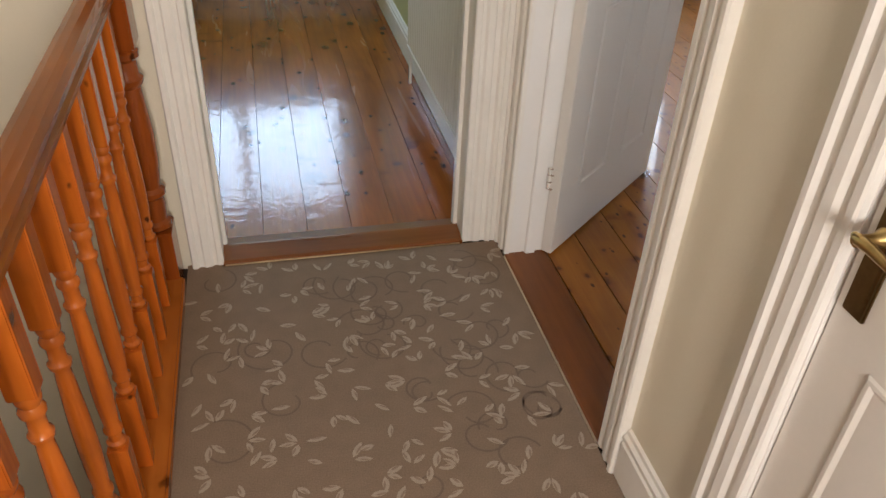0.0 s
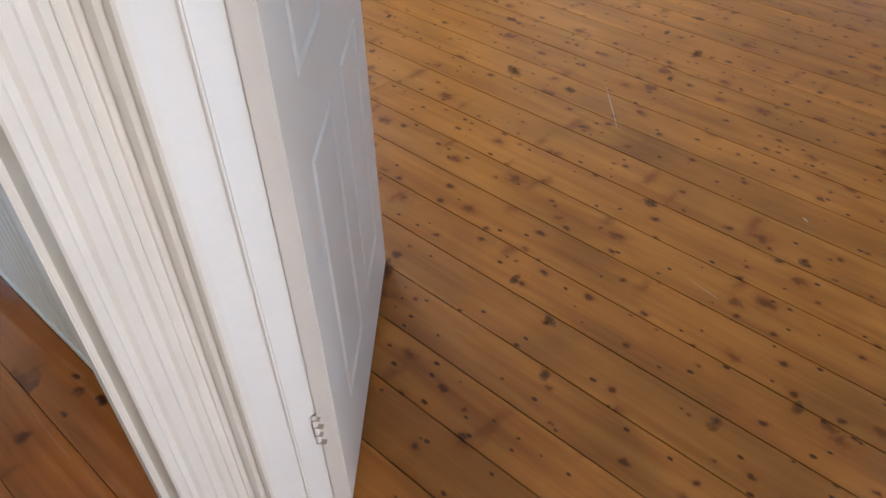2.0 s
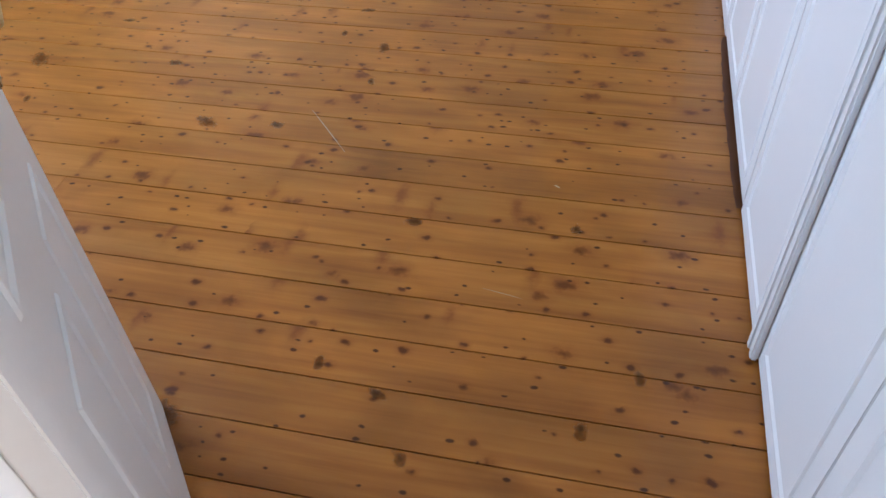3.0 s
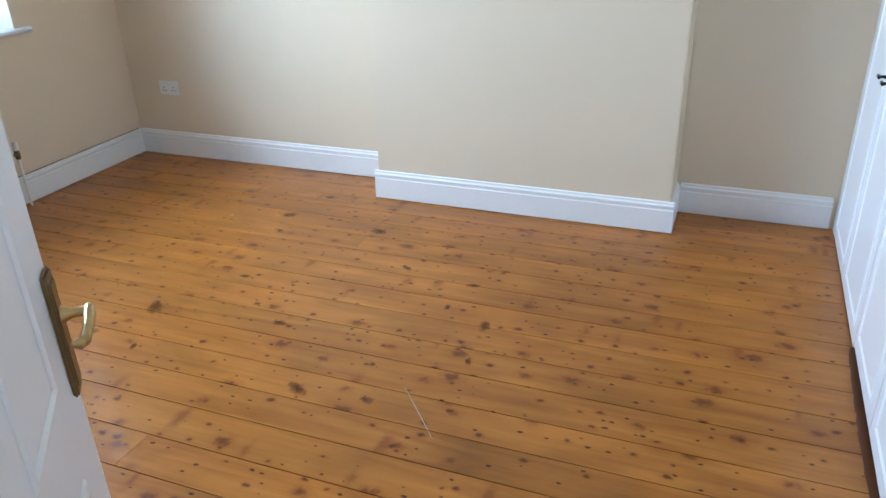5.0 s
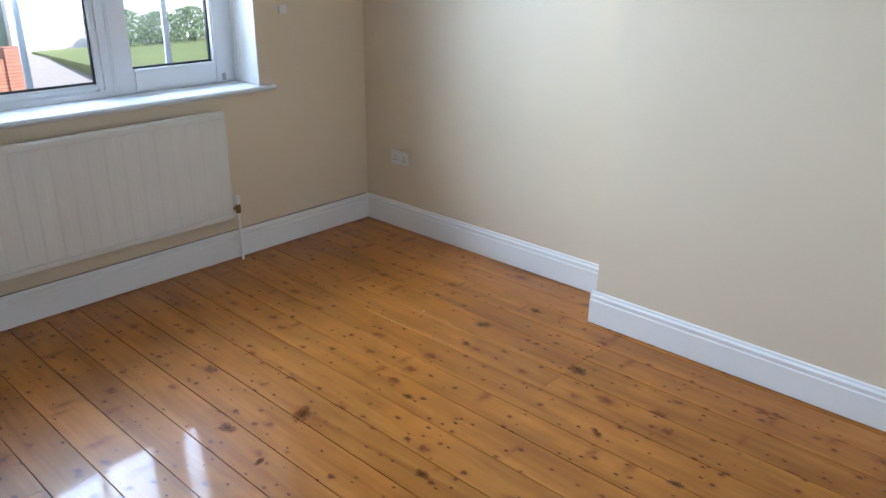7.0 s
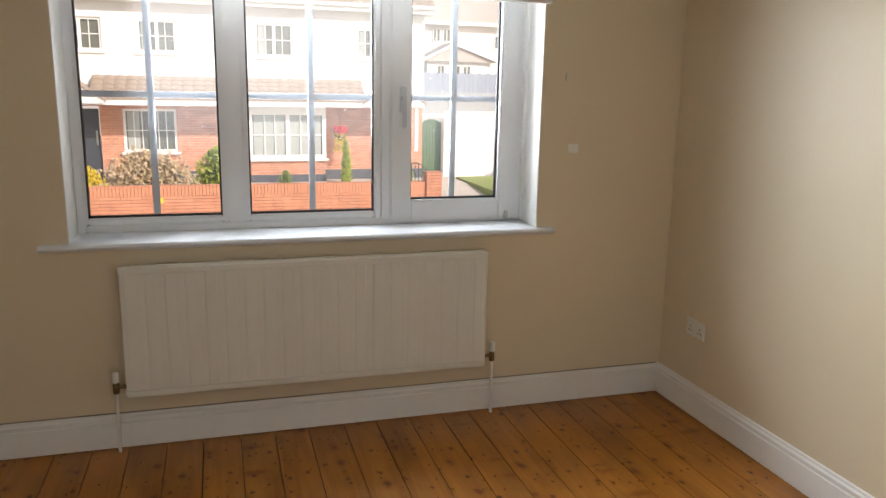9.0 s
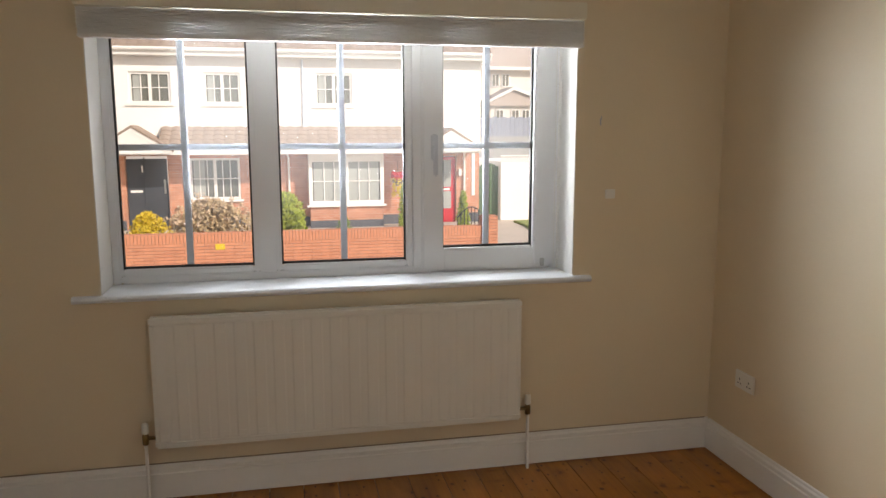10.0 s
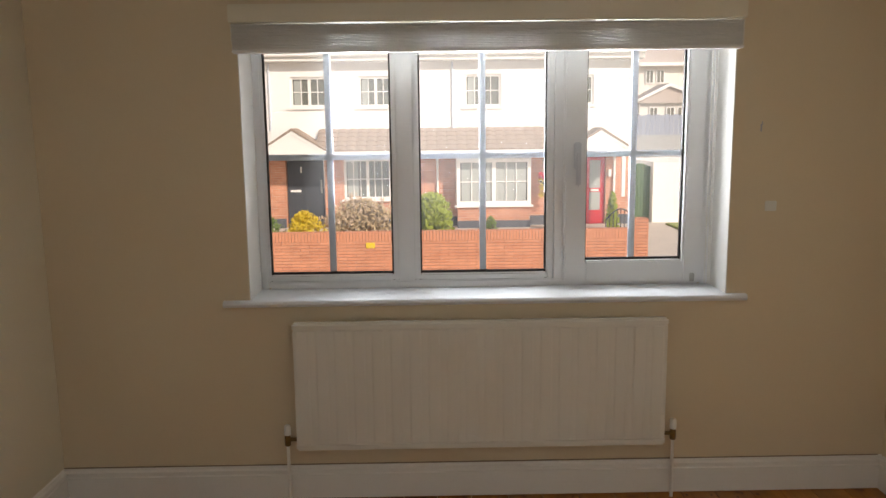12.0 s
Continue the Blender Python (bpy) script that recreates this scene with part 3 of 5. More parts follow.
# ---- blind ----
blind = thing("blind", "raised off-white slatted blind above the window", "blind", (0, 0, 0))
bm = B(); box(bm, 1.692, 5.395, 2.107, 3.835, 5.453, 2.180, 0.004)
part("headrail", bm, CREAM_HALL, blind, "painted white pelmet rail")
rnd = random.Random(5)
for k in range(15):
    z = 2.001 + k * 0.0068
    bm = B()
    d = rnd.uniform(-0.002, 0.002)
    box(bm, 1.700 + rnd.uniform(-0.002, 0.002), 5.402 + d, z, 3.827, 5.450 + d, z + 0.0042, 0.0012)
    part("slat", bm, BLIND, blind)
bm = B(); box(bm, 1.699, 5.400, 1.985, 3.828, 5.452, 1.9995, 0.004)
part("bottom_rail", bm, BLIND, blind)
for x in (3.735, 3.748, 3.757):
    part("cord", tube(B(), [(x, 5.50, 2.11), (x + 0.004, 5.51, 1.5), (x + 0.006, 5.515, 0.96)], 0.0016, 6), PLASTIC, blind)

# ---- radiators ----
def radiator(name, label, length, z0, z1, at, turn, rib):
    """Pressed steel panel radiator; its back plane is y = 0 and it runs along x."""
    t = thing(name, label, "radiator", at)
    bm = B()
    n, pitch = int(length / rib), length / int(length / rib)
    prof = [(0.0, -0.075), ]
    for i in range(n):
        a = i * pitch
        prof += [(a + 0.5 * pitch - 0.34 * pitch, -0.075), (a + 0.26 * pitch, -0.0774), (a + 0.74 * pitch, -0.0774), (a + 0.84 * pitch, -0.075)]
    prof += [(length, -0.075), (length, -0.062), (0.0, -0.062)]
    prism(bm, prof, "z", z0 + 0.035, z1 - 0.035)
    part("front_panel", bm, RADIATOR, t, "pressed front with shallow upright flutes")
    if rib > 0.06:
        dots = B()
        for i in range(n):
            for zz in (z0 + 0.050, z1 - 0.050):
                box(dots, (i + 0.32) * pitch, -0.0796, zz - 0.012, (i + 0.68) * pitch, -0.0774, zz + 0.012, 0.001)
        tagged(part("rib_end", dots, RADIATOR, t), kind="stuff")
    for lo, hi in ((z0, z0 + 0.036), (z1 - 0.036, z1)):
        bm = B(); box(bm, -0.003, -0.080, lo, length + 0.003, -0.056, hi, 0.008)
        part("seam", bm, RADIATOR, t)
    bm = B(); box(bm, 0.0, -0.055, z0 + 0.02, length, -0.024, z1 - 0.02, 0.004)
    part("back_panel", bm, RADIATOR, t)
    bm = B(); box(bm, 0.0, -0.055, z1 - 0.0195, length, -0.024, z1 - 0.004, 0.003)
    part("top_grille", bm, RADIATOR, t)
    for x in (0.18, length - 0.18):
        bm = B(); box(bm, x - 0.02, -0.0235, z0 + 0.05, x + 0.02, 0.0, z1 - 0.08)
        part("bracket", bm, RADIATOR, t)
    for side, x in ((-1, -0.045), (1, length + 0.045)):
        inner = 0.0 if side < 0 else length
        v = part("valve", tube(B(), [(inner - side * 0.004, -0.05, z0 + 0.045), (x, -0.05, z0 + 0.045)], 0.009, 10), BRASS_DARK, t, "brass radiator valve", True)
        part("valve_body", lathe(B(), [(0.010, -0.03), (0.014, -0.025), (0.014, 0.012), (0.011, 0.02)], 12, (x, -0.05, z0 + 0.045)), BRASS_DARK, v, "", True)
        part("valve_cap", lathe(B(), [(0.013, 0.021), (0.0155, 0.024), (0.0145, 0.062), (0.010, 0.068)], 14, (x, -0.05, z0 + 0.045)), PLASTIC, v, "white plastic cap", True)
        part("pipe", tube(B(), [(x, -0.05, z0 + 0.016), (x, -0.05, 0.10), (x + side * 0.002, -0.051, 0.0)], 0.0075, 10), GLOSS, t, "white painted pipe", True)
    t.matrix_world = Matrix.Translation(at) @ pose(0, 0, 0, 0, 0, turn)
    return t


radiator("radiator", "off-white pressed steel radiator below the window", 1.638, 0.258, 0.840, (1.904, NORTH, 0), 0, 0.0819)
radiator("radiator", "white panel radiator on the small room's wall", 1.10, 0.19, 0.765, (0.692, 3.635, 0), -90, 0.040)

# ---- sockets, plates, curtain brackets ----
def socket(label, x, y, z, width, turn, pins=True):
    t = thing("wall_socket" if pins else "blank_plate", label, "wall socket" if pins else "wall plate", (x, y, z))
    hh = 0.043 if pins else 0.022
    bm = B(); box(bm, -width / 2, -0.010, -hh, width / 2, 0, hh, 0.003)
    part("faceplate", bm, PLASTIC, t)
    if pins:
        for c in (-0.036, 0.036):
            for dx, dz, w, h in ((0, 0.004, 0.004, 0.009), (-0.011, -0.016, 0.008, 0.005), (0.011, -0.016, 0.008, 0.005)):
                bm = B(); box(bm, c + dx - w / 2, -0.0115, dz - h / 2, c + dx + w / 2, -0.0095, dz + h / 2)
                part("pin_hole", bm, GASKET, t)
            bm = B(); box(bm, c * 0.42 - 0.006, -0.0135, 0.017, c * 0.42 + 0.006, -0.0095, 0.034, 0.001)
            part("rocker_switch", bm, PLASTIC, t)
    t.matrix_world = Matrix.Translation((x, y, z)) @ pose(0, 0, 0, 0, 0, turn)
    return t


socket("white double wall socket low in the alcove", EAST, 5.149, 0.448, 0.146, -90)
socket("small painted-over blanking plate beside the window", 3.995, NORTH, 1.318, 0.050, 0, False)
for i, x in enumerate((1.53, 2.765, 3.975)):
    t = thing("curtain_bracket", "round bluish plastic curtain pole fixing on the wall", "curtain bracket", (x, NORTH, 2.312), "curtain brackets")
    m = Matrix.Translation((x, NORTH, 2.312)) @ pose(0, 0, 0, 90, 0, 0)
    part("disc", lathe(B(), [(0.028, 0), (0.028, 0.006), (0.024, 0.010), (0.012, 0.012)], 20), BRACKET, t, "", True)
    for dx, dy in ((0, 0.012), (-0.011, -0.010), (0.011, -0.010)):
        part("screw_hole", lathe(B(), [(0.0042, 0.0095), (0.0042, 0.0125)], 8, (dx, dy, 0)), GASKET, t)
    t.matrix_world = m

for x, z, w, h in ((3.935, 1.640, 0.006, 0.030), (3.940, 1.668, 0.004, 0.014)):
    bm = B(); box(bm, x, NORTH - 0.0012, z, x + w, NORTH - 0.0002, z + h, 0.0003)
    solid("wall_chip", bm, BRACKET, "small dark scuff where the wall paint has chipped", "wall mark")
bm = B(); box(bm, WEST, NORTH - 0.0085, 0.1615, EAST - 0.02, NORTH - 0.0005, 0.1650, 0.001)
solid("caulk_line", bm, BEDLINE, "brownish gap along the top of the skirting under the window", "trim")

# ---- panelled doors ----
CRACK = material("cracked_paint_edge", (0.42, 0.34, 0.28), 0.7, bump=0.0)
def panel_door(name, label, width, height, panels, mat, at, turn, thick=0.038):
    """Leaf with its hinge edge at x = 0, front face y = 0; raised mouldings round each panel on the front."""
    t = thing(name, label, "door", at)
    bm = B(); box(bm, 0, 0, 0.008, width, thick, height, 0.003)
    part("leaf", bm, mat, t)
    for x0, z0, x1, z1 in panels:
        bm = B()
        outer = [(x0, z0), (x1, z0), (x1, z1), (x0, z1)]
        rows = []
        for inset, d in ((0, 0.0), (0.004, -0.004), (0.010, -0.0045), (0.018, 0.0)):
            q = [(x0 + inset, z0 + inset), (x1 - inset, z0 + inset), (x1 - inset, z1 - inset), (x0 + inset, z1 - inset)]
            rows.append([bm.verts.new((x, d - 0.0004, z)) for x, z in q])
        for a, b in zip(rows, rows[1:]):
            for i in range(4):
                bm.faces.new((a[i], a[(i + 1) % 4], b[(i + 1) % 4], b[i]))
        part("panel_moulding", bm, mat, t)
    t.matrix_world = Matrix.Translation(at) @ pose(0, 0, 0, 0, 0, turn)
    return t


def lever_handle(parent, x, z, way):
    """Brass back plate with a curled lever, standing off the front face."""
    bm = B(); box(bm, x - 0.021, -0.009, z - 0.10, x + 0.021, -0.0005, z + 0.10, 0.003)
    plate = part("handle_plate", bm, BRASS_DARK, parent, "tarnished brass back plate with chamfered ends")
    bm = B(); box(bm, x - 0.015, -0.0115, z - 0.085, x + 0.015, -0.0085, z + 0.085, 0.001)
    part("plate_face", bm, BRASS_DARK, plate)
    lathe_bm = lathe(B(), [(0.014, 0), (0.011, 0.006), (0.0075, 0.014), (0.0075, 0.032), (0.010, 0.036), (0.009, 0.042)], 14)
    bmesh.ops.transform(lathe_bm, matrix=Matrix.Translation((x, -0.0115, z + 0.03)) @ pose(0, 0, 0, 90, 0, 0), verts=lathe_bm.verts[:])
    part("spindle", lathe_bm, BRASS, plate, "", True)
    pts = [(x - way * 0.012, -0.047, z + 0.032), (x, -0.048, z + 0.030), (x + way * 0.025, -0.050, z + 0.033), (x + way * 0.055, -0.050, z + 0.030), (x + way * 0.078, -0.048, z + 0.026), (x + way * 0.092, -0.043, z + 0.030), (x + way * 0.098, -0.034, z + 0.034)]
    part("lever", tube(B(), pts, [0.005, 0.0085, 0.0078, 0.0068, 0.0075, 0.0085, 0.004], 12), BRASS, plate, "polished brass lever", True)


PANELS = [(0.13, 0.22, 0.335, 0.83), (0.445, 0.22, 0.65, 0.83), (0.13, 0.98, 0.335, 1.84), (0.445, 0.98, 0.65, 1.84)]
door = panel_door("door", "white painted panelled bedroom door standing wide open", 0.78, 1.985, PANELS, DOORWHITE, (0.838, 2.149, 0.0), 40.0)
lever_handle(door, 0.748, 1.015, -1)
for z in (0.295, 1.72):
    bm = B(); box(bm, -0.0025, 0.006, z - 0.038, 0.001, 0.037, z + 0.038, 0.0008)
    hinge = part("hinge", bm, DOORWHITE, door, "paint-covered butt hinge with worn edges")
    part("knuckle", lathe(B(), [(0.0055, -0.038), (0.0055, 0.038)], 10, (-0.006, 0.040, z)), DOORWHITE, hinge, "", True)
    for k, dz in enumerate((-0.037, -0.012, 0.014, 0.037)):
        bm = B(); box(bm, -0.0135, 0.024 + 0.004 * (k % 2), z + dz - 0.0005, -0.0028, 0.044, z + dz + 0.0005)
        part("paint_crack", bm, CRACK, hinge)
door2 = panel_door("door", "white painted panelled landing door, closed", 0.762, 1.985, [(0.10, 0.2, 0.33, 0.8), (0.43, 0.2, 0.66, 0.8), (0.10, 0.96, 0.33, 1.84), (0.43, 0.96, 0.66, 1.84)], DOORWHITE, (0.706, 0.8635, 0.0), -90)
lever_handle(door2, 0.040, 0.955, 1)

# ---- wardrobes ----
GAPS = [0.90, 1.34, 1.865, 2.400, 2.925, 3.450, 3.972, 4.500]
FRONT = 1.262
KNOBS = {2: [2.345], 3: [2.455], 4: [2.980], 5: [3.917], 6: [4.027], 0: [1.285], 1: [1.395]}
HW = 2.33


def wardrobe(i, x0, x1):
    t = thing("wardrobe", "white lacquered fitted wardrobe unit with a panelled door", "wardrobe", (0, 0, 0), "fitted wardrobes")
    bm = boxes((x0 + 0.001, 0.64, 0.075, x0 + 0.018, FRONT - 0.022, HW), (x1 - 0.018, 0.64, 0.075, x1 - 0.001, FRONT - 0.022, HW), (x0 + 0.018, 0.64, HW - 0.02, x1 - 0.018, FRONT - 0.022, HW), (x0 + 0.018, 0.64, 0.075, x1 - 0.018, FRONT - 0.022, 0.095), (x0 + 0.018, 0.64, 0.095, x1 - 0.018, 0.65, HW - 0.02))
    part("carcass", bm, WARDROBE, t)
    # units 3 and 4: dark plinth colour stands in for a shaded gap
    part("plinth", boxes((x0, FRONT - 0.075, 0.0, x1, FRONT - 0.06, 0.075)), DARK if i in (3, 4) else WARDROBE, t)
    back = 0.008 if i < 2 else 0.0
    g = 0.0018
    lo = 0.030 if i in (3, 4) else 0.012
    bm = B(); box(bm, x0 + g, FRONT - 0.021 - back, lo, x1 - g, FRONT - 0.002 - back, HW - 0.004, 0.002)
    leaf = part("door", bm, WARDROBE, t)
    bm = B()
    rows = []
    f = FRONT - 0.002 - back
    for inset, d in ((0.058, 0.0003), (0.063, 0.005), (0.070, 0.0055), (0.080, 0.0003)):
        q = [(x0 + inset, lo + inset), (x1 - inset, lo + inset), (x1 - inset, HW - inset), (x0 + inset, HW - inset)]
        rows.append([bm.verts.new((x, f + d, z)) for x, z in q])
    for a, b in zip(rows, rows[1:]):
        for k in range(4):
            bm.faces.new((a[k], a[(k + 1) % 4], b[(k + 1) % 4], b[k]))
    part("door_moulding", bm, WARDROBE, leaf)
    for kx in KNOBS.get(i, []):
        kb = tube(B(), [(kx, f - 0.001, 0.868), (kx, f + 0.006, 0.868), (kx, f + 0.024, 0.868)], [0.010, 0.006, 0.006], 12)
        tube(kb, [(kx - 0.017, f + 0.026, 0.868), (kx + 0.017, f + 0.026, 0.868)], 0.0065, 10)
        part("knob", kb, BLACK, leaf, "black metal knob", True)
    return t


for i, (x0, x1) in enumerate(zip(GAPS, GAPS[1:])):
    wardrobe(i, x0, x1)
# end filler, pilaster and ceiling infill
bm = B(); box(bm, 4.502, 1.20, 0, EAST, FRONT - 0.003, HW, 0.002)
solid("wardrobe_filler", bm, WARDROBE, "narrow white filler board between wardrobe and wall", "filler board")
bm = B(); box(bm, WEST, 1.20, 0, 0.898, FRONT - 0.010, HW, 0.002)
solid("wardrobe_filler", bm, WARDROBE, "narrow white filler board beside the doorway", "filler board")
bm = B()
box(bm, 1.835, FRONT - 0.0095, 0.004, 1.862, FRONT + 0.010, HW, 0.005)
box(bm, 1.868, FRONT - 0.0015, 0.004, 1.895, FRONT + 0.012, HW, 0.005)
solid("pilaster", bm, WARDROBE, "white moulded cover strip between two wardrobe units", "trim")
solid("wardrobe_infill", boxes((WEST, 1.10, HW + 0.002, EAST, FRONT - 0.015, H)), CREAM, "cream infill above the wardrobes", "wall")

# paint specks and a pale scratch on the bedroom boards
for x, y, ln, wd, turn in ((3.82, 4.22, 0.030, 0.008, 20), (2.43, 1.806, 0.022, 0.007, 60), (2.60, 2.62, 0.30, 0.0035, 41), (1.95, 1.9, 0.12, 0.002, 80)):
    bm = B()
    for k in range(10):
        a = 2 * math.pi * k / 10
        bm.verts.new((0.5 * ln * math.cos(a) * (1 + 0.2 * math.sin(3 * a)), 0.5 * wd * math.sin(a), 0.0006))
    bm.verts.ensure_lookup_table()
    bm.faces.new(bm.verts[:])
    ob = part("paint_speck", bm, CARPET_LEAF, floor_bed, "pale paint speck or scratch")
    ob.matrix_basis = pose(x, y, 0, 0, 0, turn)

# the large dark knots of single boards: x, y, length, slant
KNOT = bpy.data.materials.new("dark_pine_knot")
KNOT.use_nodes = True
kn, kl = KNOT.node_tree.nodes, KNOT.node_tree.links
kb = kn["Principled BSDF"]
kb.inputs["Specular IOR Level"].default_value = 0.13
kb.inputs["Roughness"].default_value, kb.inputs["Coat Weight"].default_value, kb.inputs["Coat Roughness"].default_value = 0.3, 0.22, 0.06
tc, ln_, wob, add = kn.new("ShaderNodeTexCoord"), kn.new("ShaderNodeVectorMath"), kn.new("ShaderNodeTexNoise"), kn.new("ShaderNodeMath")
ln_.operation, add.operation = "LENGTH", "MULTIPLY_ADD"
wob.inputs["Scale"].default_value, wob.inputs["Detail"].default_value = 2.2, 3
kg = kn.new("ShaderNodeNewGeometry")
ks = kn.new("ShaderNodeVectorMath"); ks.operation = "SCALE"; ks.inputs["Scale"].default_value = 22.0
kl.new(kg.outputs["Position"], ks.inputs[0]); kl.new(ks.outputs[0], wob.inputs[0])
kl.new(tc.outputs["Object"], ln_.inputs[0])
kl.new(wob.outputs[0], add.inputs[0]); add.inputs[1].default_value = 1.1; kl.new(ln_.outputs["Value"], add.inputs[2])
fade = ramp(kn, [(0.50, (0.82, 0.82, 0.82)), (0.78, (0.55, 0.55, 0.55)), (1.0, (0.0, 0.0, 0.0))])
shade = ramp(kn, [(0.50, (0.115, 0.030, 0.005)), (0.95, (0.26, 0.090, 0.014))])
half_ = kn.new("ShaderNodeMath"); half_.operation = "MULTIPLY"; half_.inputs[1].default_value = 0.8
kl.new(add.outputs[0], half_.inputs[0]); kl.new(half_.outputs[0], fade.inputs[0]); kl.new(half_.outputs[0], shade.inputs[0])
kl.new(shade.outputs[0], kb.inputs["Base Color"]); kl.new(fade.outputs[0], kb.inputs["Alpha"])
bm = B()
bmesh.ops.create_circle(bm, cap_ends=True, segments=20, radius=1.0)
KNOT_MESH = bpy.data.meshes.new("knot")
bm.to_mesh(KNOT_MESH)
bm.free()
KNOT_MESH.materials.append(KNOT)
for x, y, ln, turn in ((3.18, 2.58, 0.10, 10), (2.88, 3.94, 0.15, 35), (2.64, 4.07, 0.11, 100), (2.94, 3.37, 0.09, 80), (3.27, 2.77, 0.06, 0), (2.61, 3.82, 0.06, 20),
                       (3.72, 3.86, 0.08, 60), (4.20, 3.83, 0.10, 80), (3.87, 3.37, 0.13, 80), (3.91, 3.92, 0.13, 110), (3.54, 3.07, 0.07, 50), (2.58, 3.07, 0.12, 60),
                       (1.63, 2.32, 0.06, 0), (1.42, 2.64, 0.12, 60), (1.41, 2.05, 0.06, 45), (1.56, 1.66, 0.07, 0), (1.73, 1.53, 0.07, 20), (2.19, 2.21, 0.08, 90),
                       (2.24, 1.73, 0.06, 0), (2.60, 2.81, 0.08, 80), (2.93, 2.56, 0.06, 20), (3.48, 2.73, 0.08, 100), (1.57, 2.15, 0.06, 70), (3.24, 3.74, 0.07, 90)):
    ob = new("knot", KNOT_MESH)
    ob.matrix_basis = pose(x, y, 0.0009, 0, 0, turn) @ Matrix.Diagonal((0.62 * ln, 0.36 * ln, 1.0, 1.0))
    ob.parent = floor_bed

# thin dark strip with an uneven edge on the boards along the wardrobe
DARK_STRIP = material("dark_floor_strip", (0.11, 0.036, 0.010), 0.45, var=0.3, scale=14, grain=0.1, bump=0.05)
bm = B()
rnd = random.Random(17)
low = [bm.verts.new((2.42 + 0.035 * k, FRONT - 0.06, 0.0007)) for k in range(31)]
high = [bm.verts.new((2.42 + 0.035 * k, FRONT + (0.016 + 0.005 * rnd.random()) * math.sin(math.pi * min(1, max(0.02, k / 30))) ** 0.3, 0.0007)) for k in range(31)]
for k in range(30):
    bm.faces.new((low[k], low[k + 1], high[k + 1], high[k]))
part("floor_strip", bm, DARK_STRIP, floor_bed, "dark strip on the boards at the wardrobe's foot")

# ---- small room's window and the landing's rear window ----
def simple_window(name, label, x0, x1, z0, z1, y0, cuts, bar=True):
    t = thing(name, label, "window", kind="structure")
    part("window_frame", frame_ring(x0, z0, x1, z1, (x0 + 0.05, z0 + 0.05, x1 - 0.05, z1 - 0.05), y0, y0 + 0.06), UPVC, t)
    stops = [x0 + 0.05, *cuts, x1 - 0.05]
    lights = len(stops) - 1
    for k, (a, b) in enumerate(zip(stops, stops[1:])):
        if k:
            part("mullion", boxes((a - 0.035, y0 + 0.002, z0 + 0.05, a + 0.035, y0 + 0.058, z1 - 0.05)), UPVC, t)
        a2, b2 = a + (0.035 if k else 0), b - (0.035 if k < lights - 1 else 0)
        p = part("pane", boxes((a2, y0 + 0.028, z0 + 0.05, b2, y0 + 0.032, z1 - 0.05)), GLASS, t)
        p.visible_shadow = False
        c, zc = (a2 + b2) / 2, (z0 + z1) / 2
        if bar:
            part("glazing_bar", boxes((c - 0.012, y0 + 0.034, z0 + 0.05, c + 0.012, y0 + 0.042, z1 - 0.05)), GREYBAR, t)
            part("glazing_bar", boxes((a2, y0 + 0.0345, zc - 0.012, c - 0.012, y0 + 0.0415, zc + 0.012), (c + 0.012, y0 + 0.0345, zc - 0.012, b2, y0 + 0.0415, zc + 0.012)), GREYBAR, t)
    return t


simple_window("window_2", "white plastic two-light window of the small room", AW0, AW1, AZ0, AZ1, 5.66, [-0.27], False)
bm = B(); box(bm, AW0 - 0.05, AN - 0.03, AZ0 - 0.028, AW1 + 0.05, 5.66, AZ0 - 0.001, 0.006)
solid("window_sill_small_room", bm, GLOSS, "white window board of the small room", "window sill")
w3 = simple_window("window_3", "white plastic window above the stair head", SW0, SW1, SZ0, SZ1, -1.47, [-0.10], False)

# ---- landing: carpet with woven leaf sprigs ----
carpet = thing("carpet", "taupe landing carpet woven with cream leaf sprigs and faint vines", "carpet", kind="structure")
bm = B()
prism(bm, [(-0.362, -1.38), (0.70, -1.38), (0.70, 1.25), (0.6785, 1.25), (0.6785, 2.274), (-0.25, 2.274), (-0.262, 2.298), (-0.362, 2.298)], "z", -0.012, 0.0)
part("pile", bm, CARPET, carpet)


def leaf(bm, x, y, ang, ln, wd, z=0.0007):
    ca, sa = math.cos(ang), math.sin(ang)
    out = []
    for u, v in ((0, 0), (0.25, 0.42), (0.55, 0.5), (0.82, 0.28), (1, 0), (0.80, -0.30), (0.5, -0.46), (0.22, -0.34)):
        px, py = u * ln, v * wd
        out.append(bm.verts.new((x + ca * px - sa * py, y + sa * px + ca * py, z)))
    c = bm.verts.new((x + ca * ln * 0.5, y + sa * ln * 0.5, z + 0.0006))
    for i in range(8):
        bm.faces.new((out[i], out[(i + 1) % 8], c))


